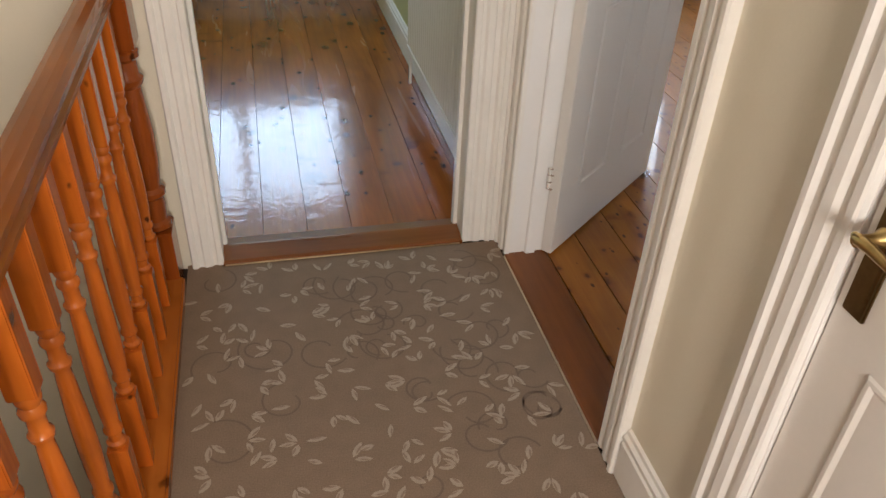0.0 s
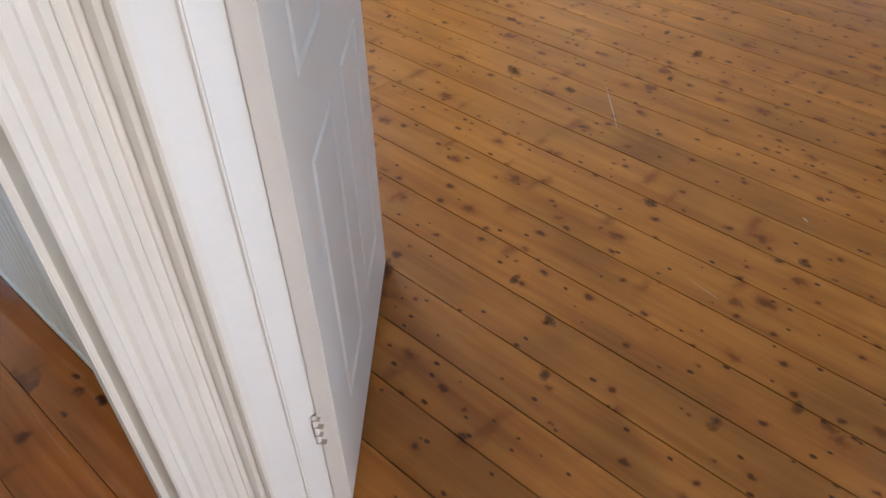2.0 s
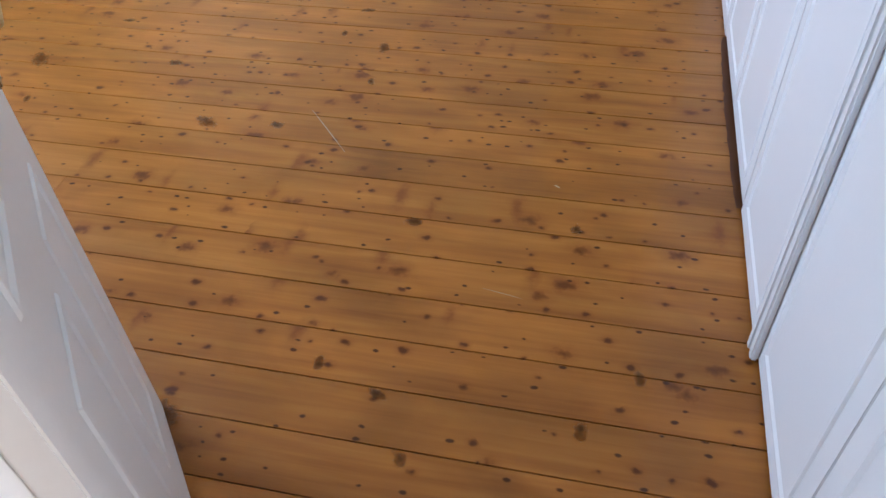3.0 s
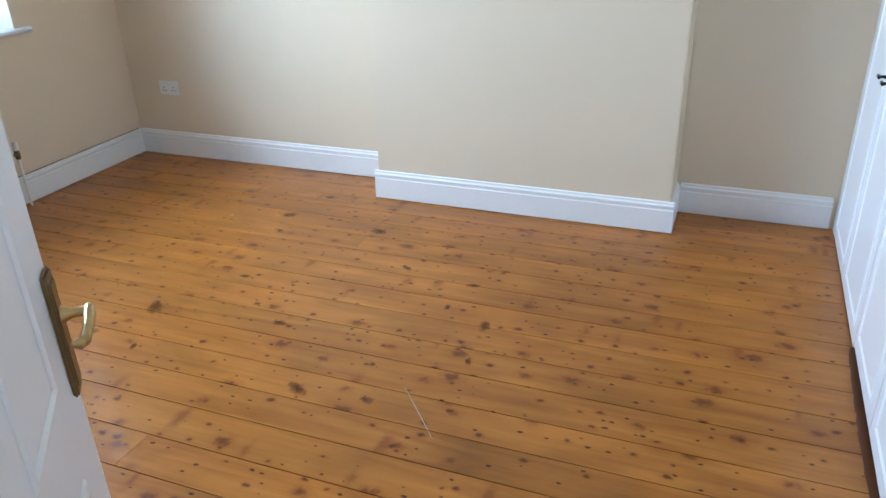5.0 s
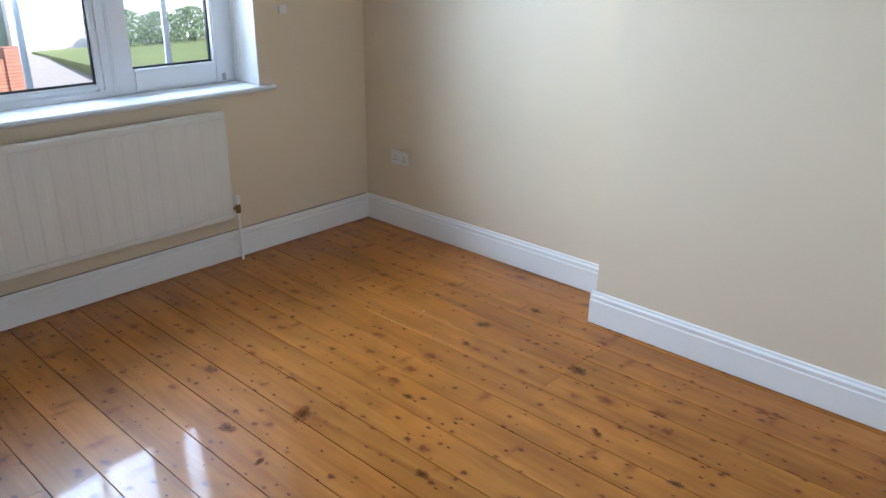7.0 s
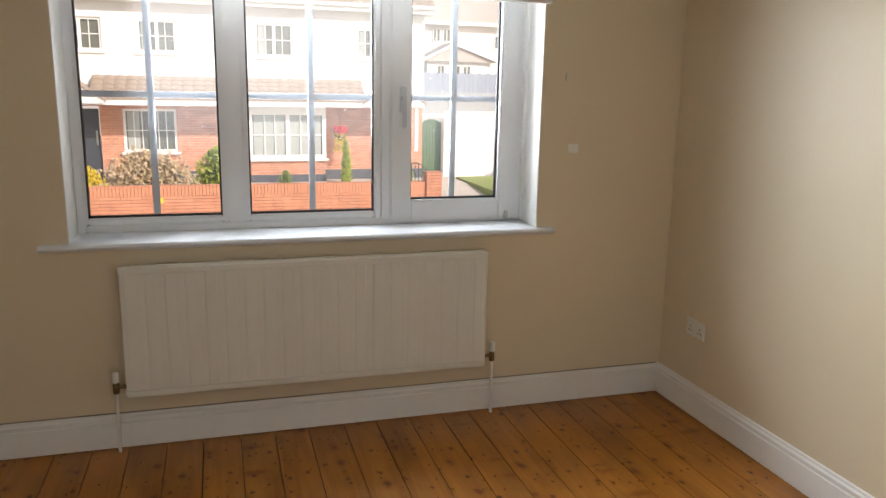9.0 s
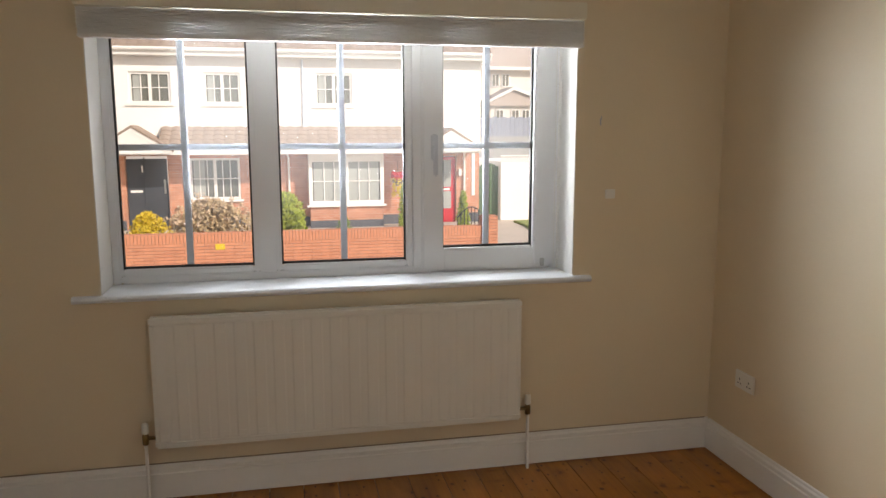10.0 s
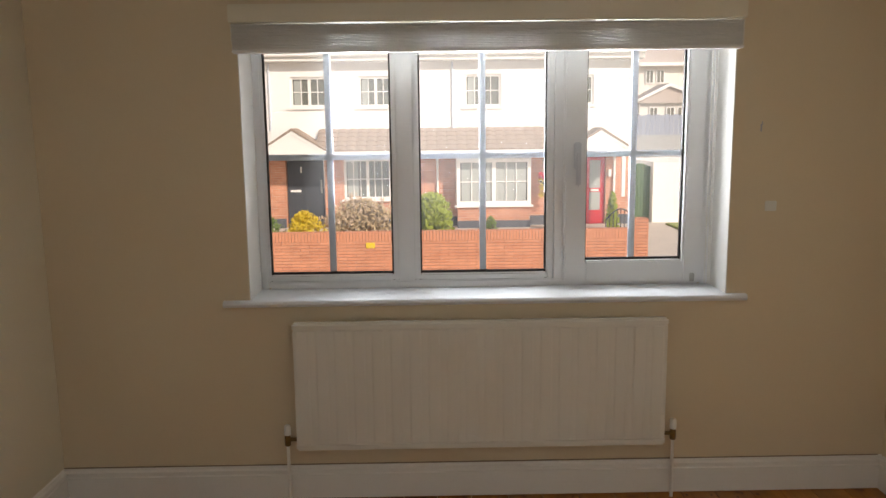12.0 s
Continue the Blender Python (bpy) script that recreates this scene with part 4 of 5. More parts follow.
rnd = random.Random(21)
leaves, vines, veins = B(), B(), B()
spots = []
tries = 0
while len(spots) < 520 and tries < 20000:
    tries += 1
    p = (rnd.uniform(-0.33, 0.64), rnd.uniform(-1.2, 2.23))
    if all((p[0] - q[0]) ** 2 + (p[1] - q[1]) ** 2 > 0.066 ** 2 for q in spots):
        spots.append(p)
for x, y in spots:
    a = rnd.uniform(0, 2 * math.pi)
    kind = rnd.random()
    for d in ((-0.55, 0.5) if kind < 0.5 else (-0.8, 0.1, 0.9) if kind < 0.64 else (0.0,)):
        d += rnd.uniform(-0.2, 0.2)
        ln, wd, side = rnd.uniform(0.036, 0.054), rnd.uniform(0.014, 0.021), rnd.choice((-1, 1))
        lx, ly = x + 0.006 * math.cos(a + d), y + 0.006 * math.sin(a + d)
        leaf(leaves, lx, ly, a + d, ln, wd)
        # darker woven heart on one side of the midrib
        leaf(veins, lx + 0.012 * math.cos(a + d) - side * wd * 0.12 * math.sin(a + d), ly + 0.012 * math.sin(a + d) + side * wd * 0.12 * math.cos(a + d), a + d + 0.08 * side, ln * 0.60, wd * 0.34, 0.0015)
for k in range(150):
    cx, cy, a0, r0, way = rnd.uniform(-0.3, 0.62), rnd.uniform(-1.2, 2.2), rnd.uniform(0, 6.28), rnd.uniform(0.04, 0.10), rnd.choice((-1, 1))
    last = None
    for s in range(29):
        f = s / 28
        r, a = r0 * (1 - 0.6 * f), a0 + way * f * 5.2
        w = 0.0028
        p = [(cx + (r + o) * math.cos(a), cy + (r + o) * math.sin(a)) for o in (-w, w)]
        ok = all(-0.36 < q[0] < 0.67 and q[1] < 2.26 for q in p)
        cur = [vines.verts.new((*q, 0.0004)) for q in p] if ok else None
        if cur and last:
            vines.faces.new((last[0], last[1], cur[1], cur[0]))
        last = cur
tagged(part("leaf_pattern", leaves, CARPET_LEAF, carpet, "cream woven leaf sprigs"), kind="stuff")
tagged(part("leaf_vein_pattern", veins, CARPET_VEIN, carpet, "brownish hearts of the woven leaves"), kind="stuff")
tagged(part("vine_pattern", vines, CARPET_VINE, carpet, "faint brown curling vines"), kind="stuff")

# ---- balustrade ----
rail = thing("balustrade", "orange varnished pine balustrade with turned balusters along the stairwell", "balustrade")
BX = -0.420
RX = -0.431          # handrail's middle, a little off the balusters
prof = [(-0.034, 0.885), (0.034, 0.885), (0.034, 0.897), (0.026, 0.903), (0.026, 0.910), (0.035, 0.918), (0.036, 0.932), (0.027, 0.945), (0.010, 0.951), (-0.010, 0.951), (-0.027, 0.945), (-0.036, 0.932), (-0.035, 0.918), (-0.026, 0.910), (-0.026, 0.903), (-0.034, 0.897)]
prof = [(a * 0.90, 0.900 + (z - 0.885) * 0.92) for a, z in prof]
part("handrail", prism(B(), [(RX + a, z) for a, z in prof], "y", -1.38, 2.175), ORANGE_Y, rail, "moulded pine handrail with nail marks")
bm = B(); box(bm, BX - 0.045, -1.38, -0.012, -0.3625, 2.2, 0.032, 0.006)
part("base_rail", bm, ORANGE_Y, rail, "varnished pine base rail at the carpet's edge")
part("string_board", boxes((BX - 0.055, -1.38, -0.3, -0.3855, 2.298, -0.0125)), ORANGE_Y, rail)


def baluster_mesh():
    bm = B()
    box(bm, -0.0205, -0.0205, 0.030, 0.0205, 0.0205, 0.262, 0.0025)
    lathe(bm, [(0.014, 0.262), (0.019, 0.269), (0.020, 0.276), (0.0145, 0.283), (0.0145, 0.301), (0.0195, 0.307), (0.0195, 0.315), (0.015, 0.323), (0.0185, 0.37), (0.0195, 0.42), (0.0185, 0.50), (0.0145, 0.60),
               (0.0135, 0.618), (0.0185, 0.626), (0.0195, 0.634), (0.014, 0.642), (0.0145, 0.668), (0.0195, 0.676), (0.0200, 0.684), (0.0150, 0.693), (0.0190, 0.702), (0.0195, 0.709), (0.016, 0.716)], 14)
    box(bm, -0.0205, -0.0205, 0.715, 0.0205, 0.0205, 0.903, 0.0025)
    bmesh.ops.recalc_face_normals(bm, faces=bm.faces[:])
    me = bpy.data.meshes.new("baluster")
    bm.to_mesh(me)
    bm.free()
    me.materials.append(ORANGE)
    me.shade_smooth()
    me.set_sharp_from_angle(angle=radians(35))
    return me


me = baluster_mesh()
for k in range(22):
    ob = new("baluster", me)
    ob.location = (BX, 2.075 - 0.150 * k, 0)
    ob.parent = rail
bm = B()
box(bm, BX - 0.044, 2.185, -0.25, BX + 0.044, 2.296, 0.20, 0.004)
lathe(bm, [(0.036, 0.20), (0.046, 0.21), (0.046, 0.225), (0.036, 0.235), (0.038, 0.29), (0.036, 0.31), (0.045, 0.32), (0.045, 0.334), (0.034, 0.345), (0.043, 0.43), (0.044, 0.52), (0.034, 0.655), (0.044, 0.667), (0.046, 0.680), (0.036, 0.693), (0.036, 0.73), (0.045, 0.74), (0.045, 0.755), (0.036, 0.765)], 20, (BX, 2.235, 0))
box(bm, BX - 0.044, 2.185, 0.765, BX + 0.044, 2.296, 1.10, 0.006)
part("newel_post", bm, NEWEL, rail, "turned pine newel post against the wall", True)

# ---- stairs below the balustrade ----
stairs = thing("stairs", "carpeted stairs going down beside the landing", "stairs", kind="structure")
for k in range(13):
    bm = B(); box(bm, -1.38, -0.55 + 0.215 * k, -0.2 * (k + 1) - 0.04, -0.485, -0.55 + 0.215 * (k + 1) + 0.02, -0.2 * (k + 1), 0.006)
    part("tread", bm, CARPET, stairs)
    part("riser", boxes((-1.38, -0.55 + 0.215 * k, -0.2 * (k + 1), -0.485, -0.53 + 0.215 * k, -0.2 * k - 0.04)), CARPET, stairs)
solid("floor_lower_hall", boxes((-1.5, -1.5, -2.95, 0.7, 2.42, -2.8)), CARPET, "carpeted hall floor below the stairs", "floor")
solid("wall_stairwell_east", boxes((-0.485, -1.38, -2.8, -0.482, 2.30, -0.3)), CREAM_HALL, "pale painted wall below the landing", "wall")
solid("landing_top_step", boxes((-1.38, -1.38, -0.3, -0.485, -0.55, -0.002)), CARPET, "carpeted top of the stairs", "floor")
bm = B()
tube(bm, [(-1.325, -0.4, 0.80), (-1.325, 2.05, -1.40)], 0.022, 12)
hr = solid("wall_handrail", bm, ORANGE_Y, "dark wooden handrail on the stairwell wall", "handrail", "", True)
for f in (0.1, 0.5, 0.9):
    p = Vector((-1.325, -0.4, 0.80)).lerp(Vector((-1.325, 2.05, -1.40)), f)
    part("rail_bracket", tube(B(), [p - Vector((0, 0, 0.02)), p + Vector((-0.03, 0, -0.05)), p + Vector((-0.056, 0, -0.05))], 0.006, 8), BRASS, hr)


# ---- across the road ----
RENDER = material("white_render", (0.84, 0.84, 0.83), 0.85, var=0.05, scale=1.2, grain=0.05, grain_scale=60, bump=0.2)
PLINTH = material("dark_grey_plinth_paint", (0.10, 0.11, 0.13), 0.7, var=0.1)
ROOFTILE = material("brown_concrete_tile", (0.27, 0.215, 0.175), 0.8, var=0.2, scale=4, grain=0.1, bump=0.2, rand=0.2)
FARROOF = material("faded_brown_roof", (0.50, 0.44, 0.40), 0.9, var=0.1, bump=0.1)
REDDOOR = material("red_door_paint", (0.55, 0.02, 0.035), 0.35, var=0.05, bump=0.0)
NAVY = material("dark_slate_door_paint", (0.06, 0.07, 0.085), 0.4, var=0.05, bump=0.0)
WHITEPAINT = material("white_exterior_paint", (0.82, 0.82, 0.80), 0.5, var=0.03, bump=0.0)
CURTAIN = material("pale_net_curtain", (0.36, 0.39, 0.38), 0.9, var=0.15, scale=3, stretch=(9, 9, 0.3), bump=0.0)
DARKGLASS = material("dim_room_glass", (0.13, 0.14, 0.13), 0.06, var=0.3, scale=2, bump=0.0, coat=0.5)
GATE = material("dark_green_gate_paint", (0.09, 0.16, 0.09), 0.5, bump=0.0)
IRON = material("black_wrought_iron", (0.02, 0.02, 0.022), 0.5, bump=0.0)
ASPHALT = material("grey_asphalt", (0.055, 0.055, 0.056), 0.9, var=0.15, scale=1.0, grain=0.3, bump=0.3)
CONCRETE = material("pale_concrete", (0.55, 0.49, 0.43), 0.9, var=0.1, scale=1.5, grain=0.1, bump=0.2)
GRASS = material("lawn_grass", (0.20, 0.24, 0.08), 0.9, var=0.3, scale=3, grain=0.4, grain_scale=40, bump=0.5)
CONIFER = material("conifer_green", (0.22, 0.27, 0.03), 0.7, var=0.3, scale=6, grain=0.3, grain_scale=30, bump=0.0)
HEDGE = material("hedge_green", (0.12, 0.18, 0.05), 0.7, var=0.35, scale=5, grain=0.3, grain_scale=30, bump=0.0)
YELLOW = material("yellow_shrub_leaf", (0.62, 0.46, 0.04), 0.7, var=0.2, scale=8, bump=0.0)
DRYGRASS = material("dry_brown_shrub", (0.46, 0.35, 0.21), 0.8, var=0.3, scale=8, bump=0.0)
PLUME = material("pale_seed_plume", (0.55, 0.42, 0.30), 0.9, var=0.2, bump=0.0)
REDFLOWER = material("red_petals", (0.6, 0.03, 0.04), 0.6, bump=0.0)
FENCE = material("blue_grey_fence_board", (0.30, 0.34, 0.42), 0.8, var=0.2, bump=0.0)
GREYWALL = material("grey_blockwork", (0.38, 0.40, 0.41), 0.9, var=0.08, bump=0.1)
TAN = material("sandy_render", (0.74, 0.72, 0.67), 0.9, var=0.05, bump=0.1)
YTAG = material("yellow_sign_plastic", (0.70, 0.52, 0.05), 0.5, bump=0.0)
BRICK = brick_material("orange_red_brick", (0.64, 0.29, 0.18), (0.54, 0.22, 0.135), (0.58, 0.50, 0.42))
WALLBRICK = brick_material("orange_garden_brick", (0.66, 0.30, 0.18), (0.58, 0.245, 0.145), (0.26, 0.12, 0.08), 0.44, 0.075)
BARK = material("grey_brown_bark", (0.10, 0.07, 0.05), 0.9, var=0.2, bump=0.3)
FY = 26.0
GZ = -1.30

# ground: one sheet, level near this house and rising to the far side of the road
bm = B()
rows = [(-300, -3.1), (6.0, -3.1), (9.0, -3.0), (12.0, -2.55), (18.5, -2.35), (19.8, -2.1), (21.0, -1.55), (24.5, GZ), (40, GZ), (60, 0.2), (120, 3.0), (1500, 6.0)]
last = None
for y, z in rows:
    cur = [bm.verts.new((x, y, z)) for x in (-1500, -8, 9.0, 9.6, 20, 1500)]
    if last:
        for i in range(5):
            bm.faces.new((last[i], last[i + 1], cur[i + 1], cur[i]))
    last = cur
solid("ground", bm, CONCRETE, "pale concrete and gravel ground of the front gardens", "ground")
bm = B()
prism(bm, [(11.0, -2.7), (12.2, -2.50), (18.0, -2.345), (18.0, -2.6)], "x", -60, 60)
solid("road", bm, ASPHALT, "grey asphalt residential road", "road")
bm = B()
box(bm, 9.75, 20.6, -1.7, 40, 25.6, -1.24, 0.02)
solid("lawn", bm, GRASS, "small green lawn beside the driveway", "lawn")

# the house opposite
house = thing("house", "white rendered two-storey semi-detached house with a brick ground floor", "house", (0, 0, 0))
HX0, HX1 = -9.0, 8.74


def wall_with_holes(x0, x1, z0, z1, y0, y1, holes):
    """A wall slab with rectangular openings, built from upright strips."""
    bm = B()
    xs = sorted({x0, x1, *[h[0] for h in holes], *[h[2] for h in holes]})
    for a, b in zip(xs, xs[1:]):
        cuts = sorted((h[1], h[3]) for h in holes if h[0] < b - 1e-6 and h[2] > a + 1e-6)
        z = z0
        for lo, hi in cuts:
            if lo > z:
                box(bm, a, y0, z, b, y1, lo)
            z = hi
        if z < z1:
            box(bm, a, y0, z, b, y1, z1)
    return bm


UP = [(-1.82, 2.44, -0.66, 3.35), (0.27, 2.43, 1.33, 3.35), (3.53, 2.40, 4.66, 3.38), (6.60, 2.43, 7.52, 3.33), (-5.2, 2.43, -4.1, 3.35)]
LOW = [(-2.06, GZ, -0.86, 0.90), (-0.25, -0.42, 1.22, 0.83), (7.16, GZ, 7.95, 0.83), (-6.0, -0.42, -4.4, 0.83)]
part("wall_upper", wall_with_holes(HX0, HX1, 1.05, 3.78, FY, FY + 0.3, UP), RENDER, house, "bright white render")
part("wall_ground", wall_with_holes(HX0, HX1 - 0.03, GZ - 0.3, 1.05, FY + 0.02, FY + 0.32, LOW), BRICK, house, "orange red brickwork")
part("wall_end", boxes((HX1 - 0.3, FY + 0.33, GZ - 0.3, HX1 - 0.001, FY + 8, 3.78)), RENDER, house)
part("plinth", boxes((HX0, FY - 0.015, GZ - 0.3, -2.1, FY + 0.02, GZ + 0.30), (-0.82, FY - 0.015, GZ - 0.3, 7.12, FY + 0.02, GZ + 0.30), (8.0, FY - 0.015, GZ - 0.3, HX1 - 0.02, FY + 0.02, GZ + 0.30)), PLINTH, house)
part("fascia", boxes((HX0, FY - 0.34, 3.80, HX1 + 0.25, FY - 0.31, 4.02), (HX0, FY - 0.31, 3.78, HX1 + 0.25, FY + 0.3, 3.80)), WHITEPAINT, house)
gut = B()
tube(gut, [(HX0, FY - 0.40, 3.97), (HX1 + 0.25, FY - 0.40, 3.97)], 0.055, 8)
part("gutter", gut, WHITEPAINT, house)
for x in (3.16, -2.45):
    part("downpipe", tube(B(), [(x, FY - 0.04, 3.75), (x, FY - 0.04, 1.75)], 0.028, 8), GREYBAR, house)
for x in (2.62, 8.15):
    part("downpipe", tube(B(), [(x, FY - 0.30, 0.98), (x + 0.05, FY - 0.06, 0.80), (x + 0.05, FY - 0.06, GZ)], 0.035, 8), WHITEPAINT, house)


def tiled_slope(x0, x1, y0, z0, y1, z1, pitch=0.30, rows=5):
    """Rolled concrete tiles in overlapping courses between two eaves lines."""
    bm = B()
    n = int((x1 - x0) / pitch * 4)
    for r in range(rows):
        f0, f1 = r / rows, (r + 1) / rows + 0.02
        a = (y0 + (y1 - y0) * f0, z0 + (z1 - z0) * f0 + 0.03)
        b = (y0 + (y1 - y0) * f1, z0 + (z1 - z0) * f1 + 0.004)
        prev = None
        for i in range(n + 1):
            x = x0 + (x1 - x0) * i / n
            h = 0.035 * abs(math.sin(math.pi * (x - x0) / pitch))
            cur = (bm.verts.new((x, a[0], a[1] - 0.03)), bm.verts.new((x, a[0], a[1] + h)), bm.verts.new((x, b[0], b[1] + h)))
            if prev:
                bm.faces.new((prev[0], cur[0], cur[1], prev[1]))
                bm.faces.new((prev[1], cur[1], cur[2], prev[2]))
            prev = cur
    return bm


part("roof", tiled_slope(HX0, HX1 + 0.25, FY - 0.36, 4.02, FY + 4.0, 6.8, 0.3, 14), ROOFTILE, house, "brown tiled main roof")
part("roof", boxes((HX0, FY + 4.0, 3.8, HX1 + 0.2, FY + 8, 6.75)), ROOFTILE, house)
part("porch_roof", tiled_slope(-0.98, 6.70, FY - 1.05, 1.10, FY - 0.005, 1.74), ROOFTILE, house, "brown rolled-tile porch roof")
part("porch_roof", tiled_slope(HX0, -2.62, FY - 1.05, 1.10, FY - 0.005, 1.74), ROOFTILE, house)
part("porch_fascia", boxes((HX0, FY - 1.07, 0.96, HX1 - 0.3, FY - 1.03, 1.09)), WHITEPAINT, house)
part("porch_soffit", boxes((HX0, FY - 1.03, 0.96, HX1 - 0.3, FY - 0.002, 0.98)), WHITEPAINT, house)


def gable(x0, x1, apex):
    """Small porch gable with a white face, bargeboards and a tiled ridge."""
    c = (x0 + x1) / 2
    y = FY - 1.15
    bm = B()
    prism(bm, [(x0 + 0.06, 1.0), (x1 - 0.06, 1.0), (c, apex - 0.06)], "y", y + 0.02, y + 0.06)
    part("gable_face", bm, WHITEPAINT, house)
    for s, xe in ((-1, x0), (1, x1)):
        bm = B()
        prism(bm, [(xe, 0.98), (xe, 1.08), (c, apex + 0.02), (c, apex - 0.09)], "y", y, y + 0.03)
        part("bargeboard", bm, WHITEPAINT, house)
        bm = B()
        prism(bm, [(xe + s * 0.06, 1.05), (xe + s * 0.06, 1.10), (c, apex + 0.10), (c, apex + 0.03)], "y", y - 0.02, FY - 0.002)
        part("gable_roof", bm, ROOFTILE, house)


gable(-2.66, -0.58, 1.70)
gable(6.62, 8.46, 1.62)


def far_window(x0, z0, x1, z1, lights, cols=2, y=FY + 0.05, dim=False):
    """White casement with glazing bars in front of a curtained room."""
    w = part("window", frame_ring(x0, z0, x1, z1, (x0 + 0.07, z0 + 0.07, x1 - 0.07, z1 - 0.07), y, y + 0.07, 0), WHITEPAINT, house)
    part("pane", boxes((x0 + 0.03, y + 0.05, z0 + 0.03, x1 - 0.03, y + 0.055, z1 - 0.03)), DARKGLASS, w)
    step = (x1 - x0 - 0.14) / lights
    for k in range(lights):
        a = x0 + 0.07 + k * step
        if k:
            part("mullion", boxes((a - 0.045, y + 0.002, z0 + 0.07, a + 0.045, y + 0.05, z1 - 0.07)), WHITEPAINT, w)
        for c in range(1, cols):
            xb = a + step * c / cols
            part("bar", boxes((xb - 0.012, y + 0.02, z0 + 0.07, xb + 0.012, y + 0.05, z1 - 0.07)), WHITEPAINT, w)
        if k == 0:
            part("curtain", boxes((a + 0.04, y + 0.0495, z0 + 0.08, a + step * 0.55, y + 0.0499, z1 - 0.08)), CURTAIN, w)
    zc = (z0 + z1) / 2
    part("bar", boxes((x0 + 0.07, y + 0.021, zc - 0.012, x1 - 0.07, y + 0.0488, zc + 0.012)), WHITEPAINT, w)
    part("sill", boxes((x0 - 0.08, FY - 0.06, z0 - 0.07, x1 + 0.08, FY + 0.05, z0)), WHITEPAINT, w)
    return w


for h in UP:
    far_window(*h, 2)
far_window(*LOW[1], 2, 3)
far_window(*LOW[3], 2, 3)
# box bay
part("bay_wall", boxes((3.28, FY - 0.55, GZ - 0.3, 5.50, FY + 0.019, -0.62)), BRICK, house)
part("bay_plinth", boxes((3.265, FY - 0.565, GZ - 0.3, 5.515, FY - 0.55, GZ + 0.22)), PLINTH, house)
bay = part("bay_window", frame_ring(3.25, -0.60, 5.53, 0.80, (3.36, -0.48, 5.42, 0.70), FY - 0.56, FY - 0.45, 0), WHITEPAINT, house, "white boxed bay window with net curtains")
part("bay_top", boxes((3.25, FY - 0.56, 0.80, 5.53, FY + 0.019, 0.96)), WHITEPAINT, bay)
for x in (3.25, 5.47):
    part("bay_side", boxes((x, FY - 0.45, -0.60, x + 0.06, FY + 0.019, 0.80)), WHITEPAINT, bay)
part("pane", boxes((3.33, FY - 0.500, -0.5, 5.45, FY - 0.495, 0.72)), DARKGLASS, bay)
part("bay_sill", boxes((3.18, FY - 0.64, -0.66, 5.60, FY - 0.50, -0.601)), WHITEPAINT, bay)
for a, b in ((3.40, 4.32), (4.46, 5.38)):
    part("curtain", boxes((a, FY - 0.5015, -0.47, b, FY - 0.5005, 0.69)), CURTAIN, bay)
    for c in (1, 2):
        x = a + (b - a) * c / 3
        part("bar", boxes((x - 0.013, FY - 0.54, -0.48, x + 0.013, FY - 0.503, 0.70)), WHITEPAINT, bay)
part("mullion", boxes((4.33, FY - 0.555, -0.48, 4.45, FY - 0.505, 0.70)), WHITEPAINT, bay)
part("bar", boxes((3.36, FY - 0.538, 0.10, 5.42, FY - 0.5045, 0.126)), WHITEPAINT, bay)

# front doors
d = part("front_door", boxes((-1.52, FY + 0.12, GZ, -0.90, FY + 0.17, 0.82)), NAVY, house, "dark slate front door")
part("side_panel", boxes((-2.04, FY + 0.12, GZ, -1.56, FY + 0.17, 0.82)), NAVY, d)
part("post", boxes((-1.56, FY + 0.10, GZ, -1.52, FY + 0.17, 0.86)), NAVY, d)
part("letter_plate", boxes((-1.95, FY + 0.105, -0.18, -1.62, FY + 0.119, -0.11)), WHITEPAINT, d)
part("door_number", boxes((-1.62, FY + 0.105, 0.42, -1.58, FY + 0.119, 0.62)), WHITEPAINT, d)
part("pull", boxes((-1.00, FY + 0.08, -0.22, -0.95, FY + 0.119, 0.20)), STEEL, d)
for z in (-1.0, -0.1):
    part("door_panel", boxes((-1.42, FY + 0.112, z, -1.06, FY + 0.119, z + 0.6)), NAVY, d)
d = part("front_door", boxes((7.18, FY + 0.12, GZ, 7.94, FY + 0.17, 0.80)), REDDOOR, house, "bright red front door with frosted glass")
for z0, z1 in ((-0.86, -0.30), (-0.16, 0.70)):
    part("pane", boxes((7.46, FY + 0.112, z0, 7.80, FY + 0.119, z1)), CURTAIN, d)
part("letter_plate", boxes((7.50, FY + 0.105, -0.27, 7.76, FY + 0.119, -0.20)), WHITEPAINT, d)
part("wall_lamp", boxes((8.02, FY - 0.10, 0.20, 8.10, FY + 0.019, 0.42)), WHITEPAINT, house)
part("post", boxes((8.20, FY - 1.05, -0.35, 8.30, FY - 0.95, 0.96)), WHITEPAINT, house)

# garden wall with a soldier course and an end pier
gw = thing("garden_wall", "low orange brick garden wall with an upright brick coping", "garden wall")
part("wall_body", boxes((-30, 20.0, -2.4, 7.22, 20.22, -0.90)), WALLBRICK, gw)
cop = B()
x = -6.0
rnd = random.Random(3)
while x < 7.2:
    box(cop, x, 19.988 + rnd.uniform(0, 0.006), -0.899, x + 0.063, 20.228, -0.672 + rnd.uniform(-0.004, 0.004))
    x += 0.076
BEDMORTAR = material("dark_joint_mortar", (0.22, 0.10, 0.065), 0.9, bump=0.0)
COPING = material("orange_coping_brick", (0.64, 0.28, 0.165), 0.85, var=0.2, scale=12, bump=0.2)
tagged(part("coping", cop, COPING, gw, "upright coping bricks"), kind="stuff")
part("coping_bed", boxes((-30, 20.012, -0.8995, 7.20, 20.208, -0.69)), BEDMORTAR, gw)
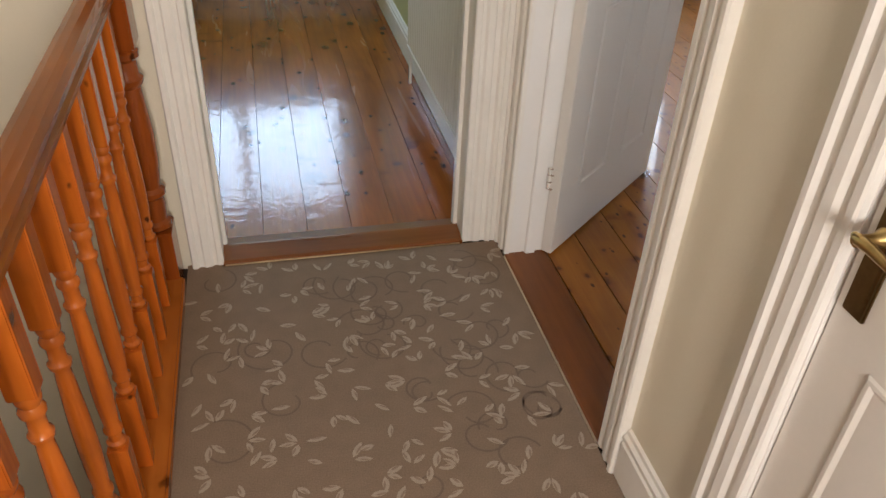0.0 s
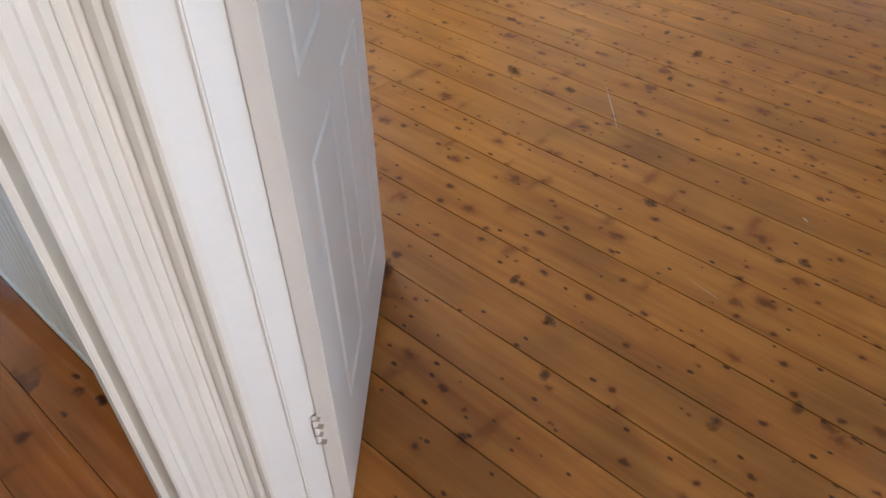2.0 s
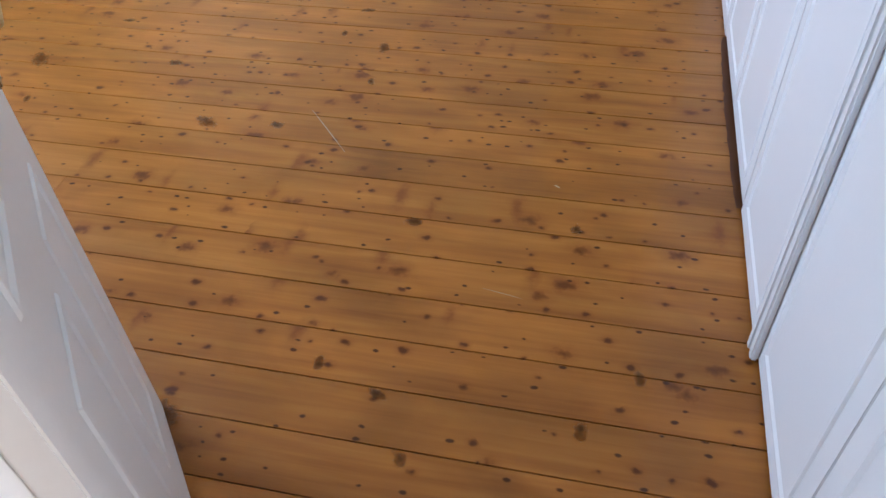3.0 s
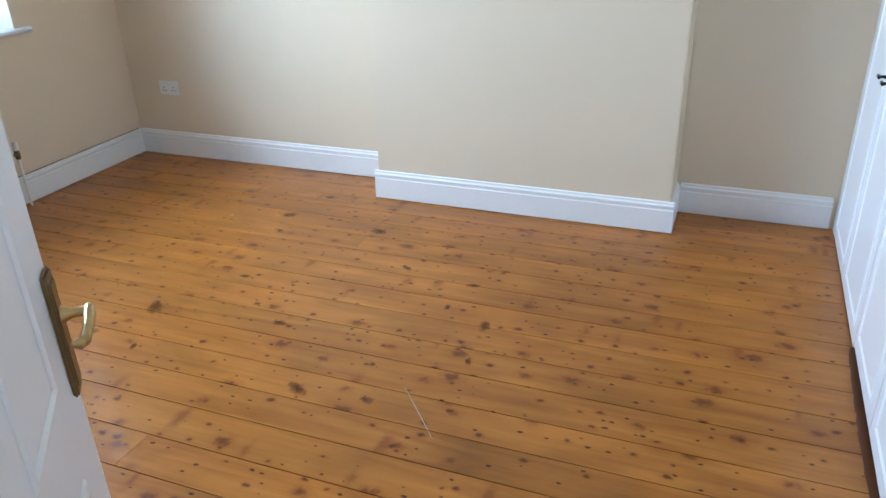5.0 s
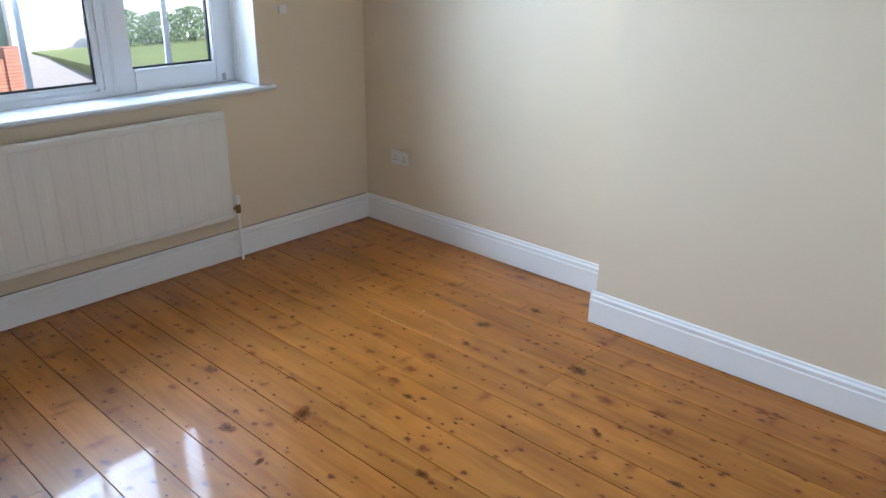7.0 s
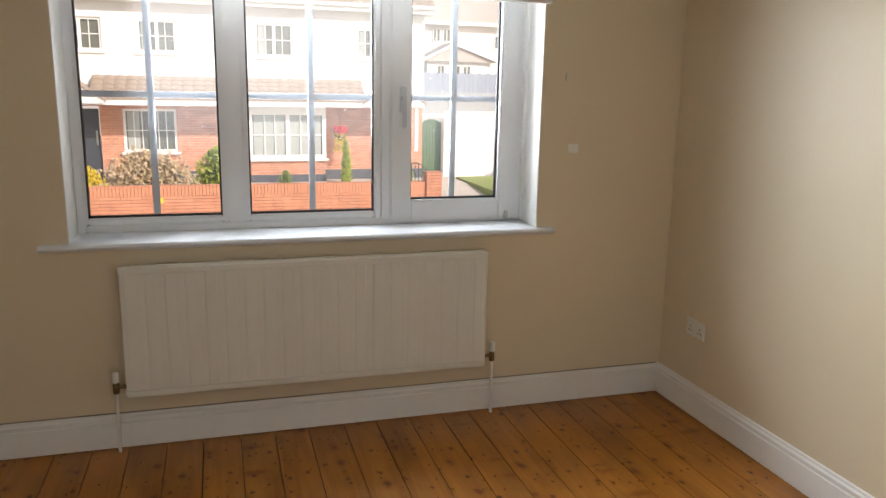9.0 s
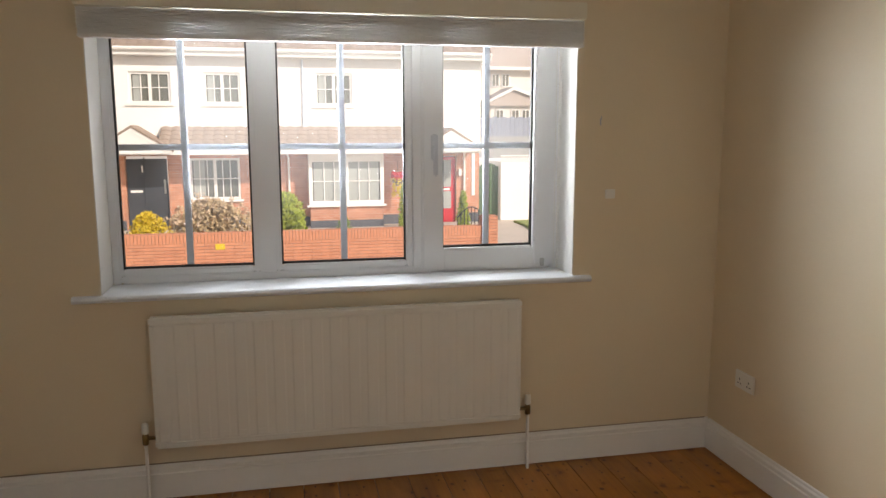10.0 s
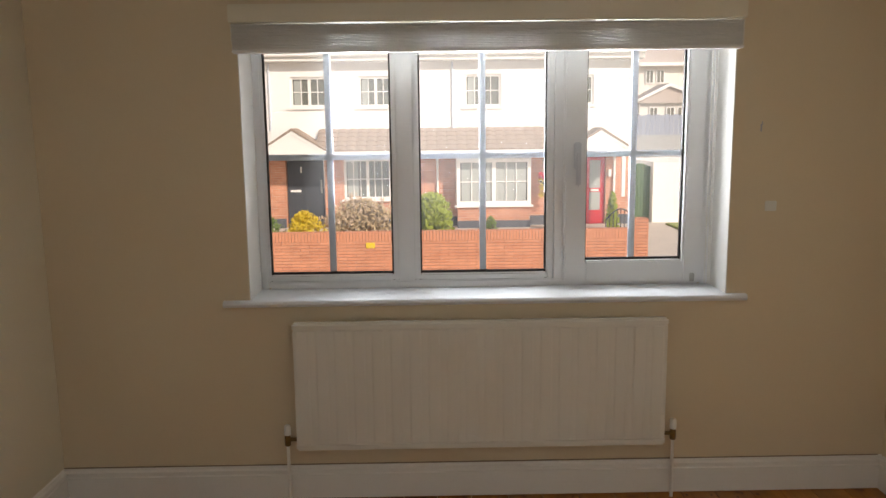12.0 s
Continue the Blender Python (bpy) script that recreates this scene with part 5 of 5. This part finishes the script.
part("bed_joint", boxes((-30, 20.006, -0.9, 7.21, 20.214, -0.8996)), BEDMORTAR, gw)
part("pier", boxes((7.225, 19.94, -2.4, 7.61, 20.30, -0.44)), WALLBRICK, gw)
part("name_plate", boxes((0.92, 19.985, -1.06, 1.13, 19.999, -0.93)), YTAG, gw, "small yellow plate")
part("pier", boxes((12.3, 19.94, -2.4, 12.7, 20.30, -0.95)), WALLBRICK, gw)
part("wall_body", boxes((12.7, 20.0, -2.4, 30, 20.22, -1.05)), WALLBRICK, gw)

# side gate, white garden building, hedges
gt = thing("side_gate", "dark green close-boarded side gate beside the house", "gate", (0, 0, 0))
for k in range(7):
    part("gate_board", boxes((8.80 + 0.1 * k, FY + 0.5, GZ, 8.89 + 0.1 * k, FY + 0.54, 0.45 + 0.12 * math.sin(math.pi * (k + 0.5) / 7))), GATE, gt)
part("gate_rail", boxes((8.80, FY + 0.54, -0.9, 9.49, FY + 0.58, -0.8), (8.80, FY + 0.54, 0.1, 9.49, FY + 0.58, 0.2)), GATE, gt)
sh = thing("garage", "white painted flat-roofed garage beside the house", "garage", (0, 0, 0))
part("wall", boxes((9.50, FY + 0.2, GZ - 0.3, 17.0, FY + 4, 0.62)), RENDER, sh)
lat = B()
for k in range(60):
    x = 9.5 + k * 0.125
    prism(lat, [(x, 0.63), (x + 0.02, 0.63), (x + 0.145, 0.80), (x + 0.125, 0.80)], "y", FY + 0.22, FY + 0.235)
    prism(lat, [(x + 0.125, 0.63), (x + 0.145, 0.63), (x + 0.02, 0.80), (x, 0.80)], "y", FY + 0.24, FY + 0.255)
part("trellis", lat, WHITEPAINT, sh, "white lattice strip")
part("trellis_rail", boxes((9.5, FY + 0.21, 0.80, 17.0, FY + 0.27, 0.84)), WHITEPAINT, sh)


def foliage(name, label, category, mat, at, rx, ry, h, n, size, shape="oval", seed=1, group=""):
    """A shrub: short stems and many small leaf clumps with an uneven outline."""
    t = thing(name, label, category, at, group)
    rnd = random.Random(seed)
    st = B()
    for k in range(5):
        a = rnd.uniform(0, 6.28)
        tube(st, [(0.05 * math.cos(a), 0.05 * math.sin(a), 0), (0.3 * rx * math.cos(a), 0.3 * ry * math.sin(a), 0.7 * h)], [0.02, 0.006], 5)
    part("stem", st, BARK, t)
    bm = B()
    for k in range(n):
        u = rnd.random() ** 0.6
        z = h * (0.04 + 0.96 * rnd.random())
        f = z / h
        w = {"oval": math.sqrt(max(0.02, 1 - (2 * f - 0.8) ** 2 / 1.5)), "cone": (1.02 - f) ** 0.55 * min(1, 0.55 + 2 * f), "mound": math.sqrt(max(0.02, 1 - f * f))}[shape]
        a = rnd.uniform(0, 6.28)
        lump = 1 + 0.16 * math.sin(3 * a + 5 * f + seed) + 0.1 * math.sin(7 * a - 9 * f)
        c = Vector((rx * w * u * lump * math.cos(a), ry * w * u * lump * math.sin(a), z))
        d = Vector((rnd.gauss(0, 1), rnd.gauss(0, 1), rnd.gauss(0.6, 1))).normalized()
        p = d.orthogonal().normalized()
        s = size * rnd.uniform(0.6, 1.4)
        v = [bm.verts.new(c + d * s), bm.verts.new(c + p * s * 0.45), bm.verts.new(c - d * s * 0.7), bm.verts.new(c - p * s * 0.45)]
        bm.faces.new(v)
    tagged(part("foliage", bm, mat, t), kind="stuff")
    return t


foliage("conifer", "rounded bright green conifer behind the garden wall", "conifer", CONIFER, (2.46, 22.0, -1.50), 0.62, 0.58, 1.55, 3600, 0.075, "oval", 2)
foliage("conifer", "slim upright golden conifer beside the red door", "conifer", CONIFER, (7.85, 24.6, -1.35), 0.24, 0.24, 1.15, 900, 0.06, "cone", 3)
foliage("conifer", "slim golden conifer beside the bay window", "conifer", CONIFER, (6.05, 24.9, -1.35), 0.20, 0.20, 1.35, 800, 0.06, "cone", 13)
foliage("yellow_shrub", "bright yellow leaved shrub behind the garden wall", "shrub", YELLOW, (-0.72, 21.2, -1.60), 0.66, 0.5, 1.30, 2200, 0.055, "mound", 4)
foliage("green_shrub", "small dull green shrub behind the garden wall", "shrub", HEDGE, (-1.75, 21.5, -1.60), 0.65, 0.5, 1.15, 1100, 0.06, "mound", 5)
dry = foliage("dry_shrub", "tall dry brown grassy shrub with pale seed heads", "shrub", DRYGRASS, (0.72, 21.6, -1.60), 1.28, 0.6, 1.55, 4800, 0.06, "mound", 6)
bm = B()
rnd = random.Random(8)
for k in range(90):
    a, u = rnd.uniform(0, 6.28), rnd.random() ** 0.5
    c = Vector((1.1 * u * math.cos(a), 0.55 * u * math.sin(a), 1.0 + 0.62 * (1 - u * u) + rnd.uniform(-0.15, 0.12)))
    for j in range(9):
        d = Vector((rnd.gauss(0, 1), rnd.gauss(0, 1), rnd.gauss(0, 1))).normalized() * 0.045
        q = d.orthogonal().normalized() * 0.02
        o = c + Vector((rnd.gauss(0, 0.035), rnd.gauss(0, 0.035), rnd.gauss(0, 0.035)))
        bm.faces.new([bm.verts.new(o + d), bm.verts.new(o + q), bm.verts.new(o - d), bm.verts.new(o - q)])
tagged(part("seed_heads", bm, PLUME, dry, "pale fluffy seed heads"), kind="stuff")
for k, (x, z, r) in enumerate(((12.3, -1.25, 0.75), (13.4, -1.25, 0.8), (14.5, -1.25, 0.8))):
    foliage("hedge_shrub", "clipped green hedge shrub beside the lawn", "shrub", HEDGE, (x, 25.0, z), r, 0.5, 1.05 - 0.1 * (k == 1), 1500, 0.07, "oval", 30 + k, "hedge shrubs")
foliage("potted_plant", "small green plant in front of the bay", "plant", HEDGE, (4.25, 24.9, -1.35), 0.22, 0.2, 0.45, 300, 0.05, "mound", 40)
hb = thing("hanging_basket", "hanging basket with red flowers and yellow-green trails", "hanging basket", (5.98, 25.5, -0.05))
part("basket", lathe(B(), [(0.05, 0.0), (0.14, 0.06), (0.18, 0.16), (0.17, 0.18)], 12), BARK, hb)
part("chain", tube(B(), [(0, 0, 0.17), (0, 0.1, 0.75), (0, 0.51, 0.78)], 0.008, 5), IRON, hb)
for nm, mat, z0, z1, n, seed in (("flowers", REDFLOWER, 0.20, 0.42, 160, 1), ("trailing_leaves", YELLOW, -0.35, 0.25, 260, 2)):
    bm = B()
    rnd = random.Random(seed)
    for k in range(n):
        a, u = rnd.uniform(0, 6.28), rnd.random() ** 0.5 * 0.2
        o = Vector((u * math.cos(a), u * math.sin(a), rnd.uniform(z0, z1)))
        d = Vector((rnd.gauss(0, 1), rnd.gauss(0, 1), rnd.gauss(0, 1))).normalized() * 0.05
        q = d.orthogonal().normalized() * 0.03
        bm.faces.new([bm.verts.new(o + d), bm.verts.new(o + q), bm.verts.new(o - d), bm.verts.new(o - q)])
    tagged(part(nm, bm, mat, hb), kind="stuff")
ig = thing("iron_gate", "black wrought iron garden gate with an arched top", "gate", (0, 0, 0))
IY = 21.5
for k in range(9):
    x = 6.95 + 0.095 * k
    part("bar", tube(B(), [(x, IY, -1.62), (x, IY, -0.62 + 0.26 * math.sin(math.pi * k / 8))], 0.012, 5), IRON, ig)
part("arch", tube(B(), [(6.95 + 0.0475 * k, IY, -0.64 + 0.28 * math.sin(math.pi * k / 16)) for k in range(17)], 0.016, 6), IRON, ig)
part("rail", tube(B(), [(6.93, IY, -1.05), (7.73, IY, -1.05)], 0.014, 5), IRON, ig)

# houses further up the hill
far = thing("house", "distant sandy rendered house with brown roof on the hill", "house", (0, 0, 0))
part("wall", boxes((16.5, 60, -1.0, 30, 68, 6.4)), TAN, far)
part("roof", prism(B(), [(59.5, 6.4), (64, 9.6), (68.5, 6.4)], "x", 16.2, 30.3), FARROOF, far)
part("fascia", boxes((16.2, 59.4, 6.25, 30.3, 59.5, 6.5)), WHITEPAINT, far)
part("wing", boxes((17.3, 57, -1.0, 22.2, 60, 3.6)), TAN, far)
part("wing_roof", prism(B(), [(16.9, 3.55), (19.3, 4.85), (22.6, 3.55), (22.6, 3.45), (16.9, 3.45)], "y", 56.7, 60), FARROOF, far)
part("bargeboard", prism(B(), [(16.9, 3.45), (16.9, 3.65), (19.3, 4.85), (19.3, 4.6)], "y", 56.5, 56.69), WHITEPAINT, far)
part("bargeboard", prism(B(), [(22.6, 3.45), (22.6, 3.65), (19.3, 4.85), (19.3, 4.6)], "y", 56.5, 56.69), WHITEPAINT, far)
for x, z, y in ((18.5, 5.0, 59.9), (19.3, 5.0, 59.9), (18.0, 2.2, 56.9), (19.2, 2.2, 56.9), (20.0, 2.2, 56.9), (23.5, 4.6, 59.9)):
    w = part("window", boxes((x, y, z, x + 0.62, y + 0.08, z + 1.0)), WHITEPAINT, far)
    part("pane", boxes((x + 0.07, y - 0.01, z + 0.07, x + 0.28, y - 0.001, z + 0.93), (x + 0.34, y - 0.01, z + 0.07, x + 0.55, y - 0.001, z + 0.93)), DARKGLASS, w)
fn = thing("fence", "weathered blue-grey board fence on the hill", "fence", (0, 0, 0))
for k in range(26):
    part("fence_board", boxes((16.0 + 0.32 * k, 54.0, 0.6, 16.3 + 0.32 * k, 54.04, 2.55 + 0.06 * (k % 2))), FENCE, fn)
solid("boundary_wall", boxes((9.5, 40, GZ - 0.4, 30, 40.3, 1.35)), GREYWALL, "long grey block boundary wall behind the garage", "wall", "")
solid("hill", boxes((-60, 70, -2, 16.0, 72, 3.0)), HEDGE, "distant dull green hillside hedge", "backdrop")
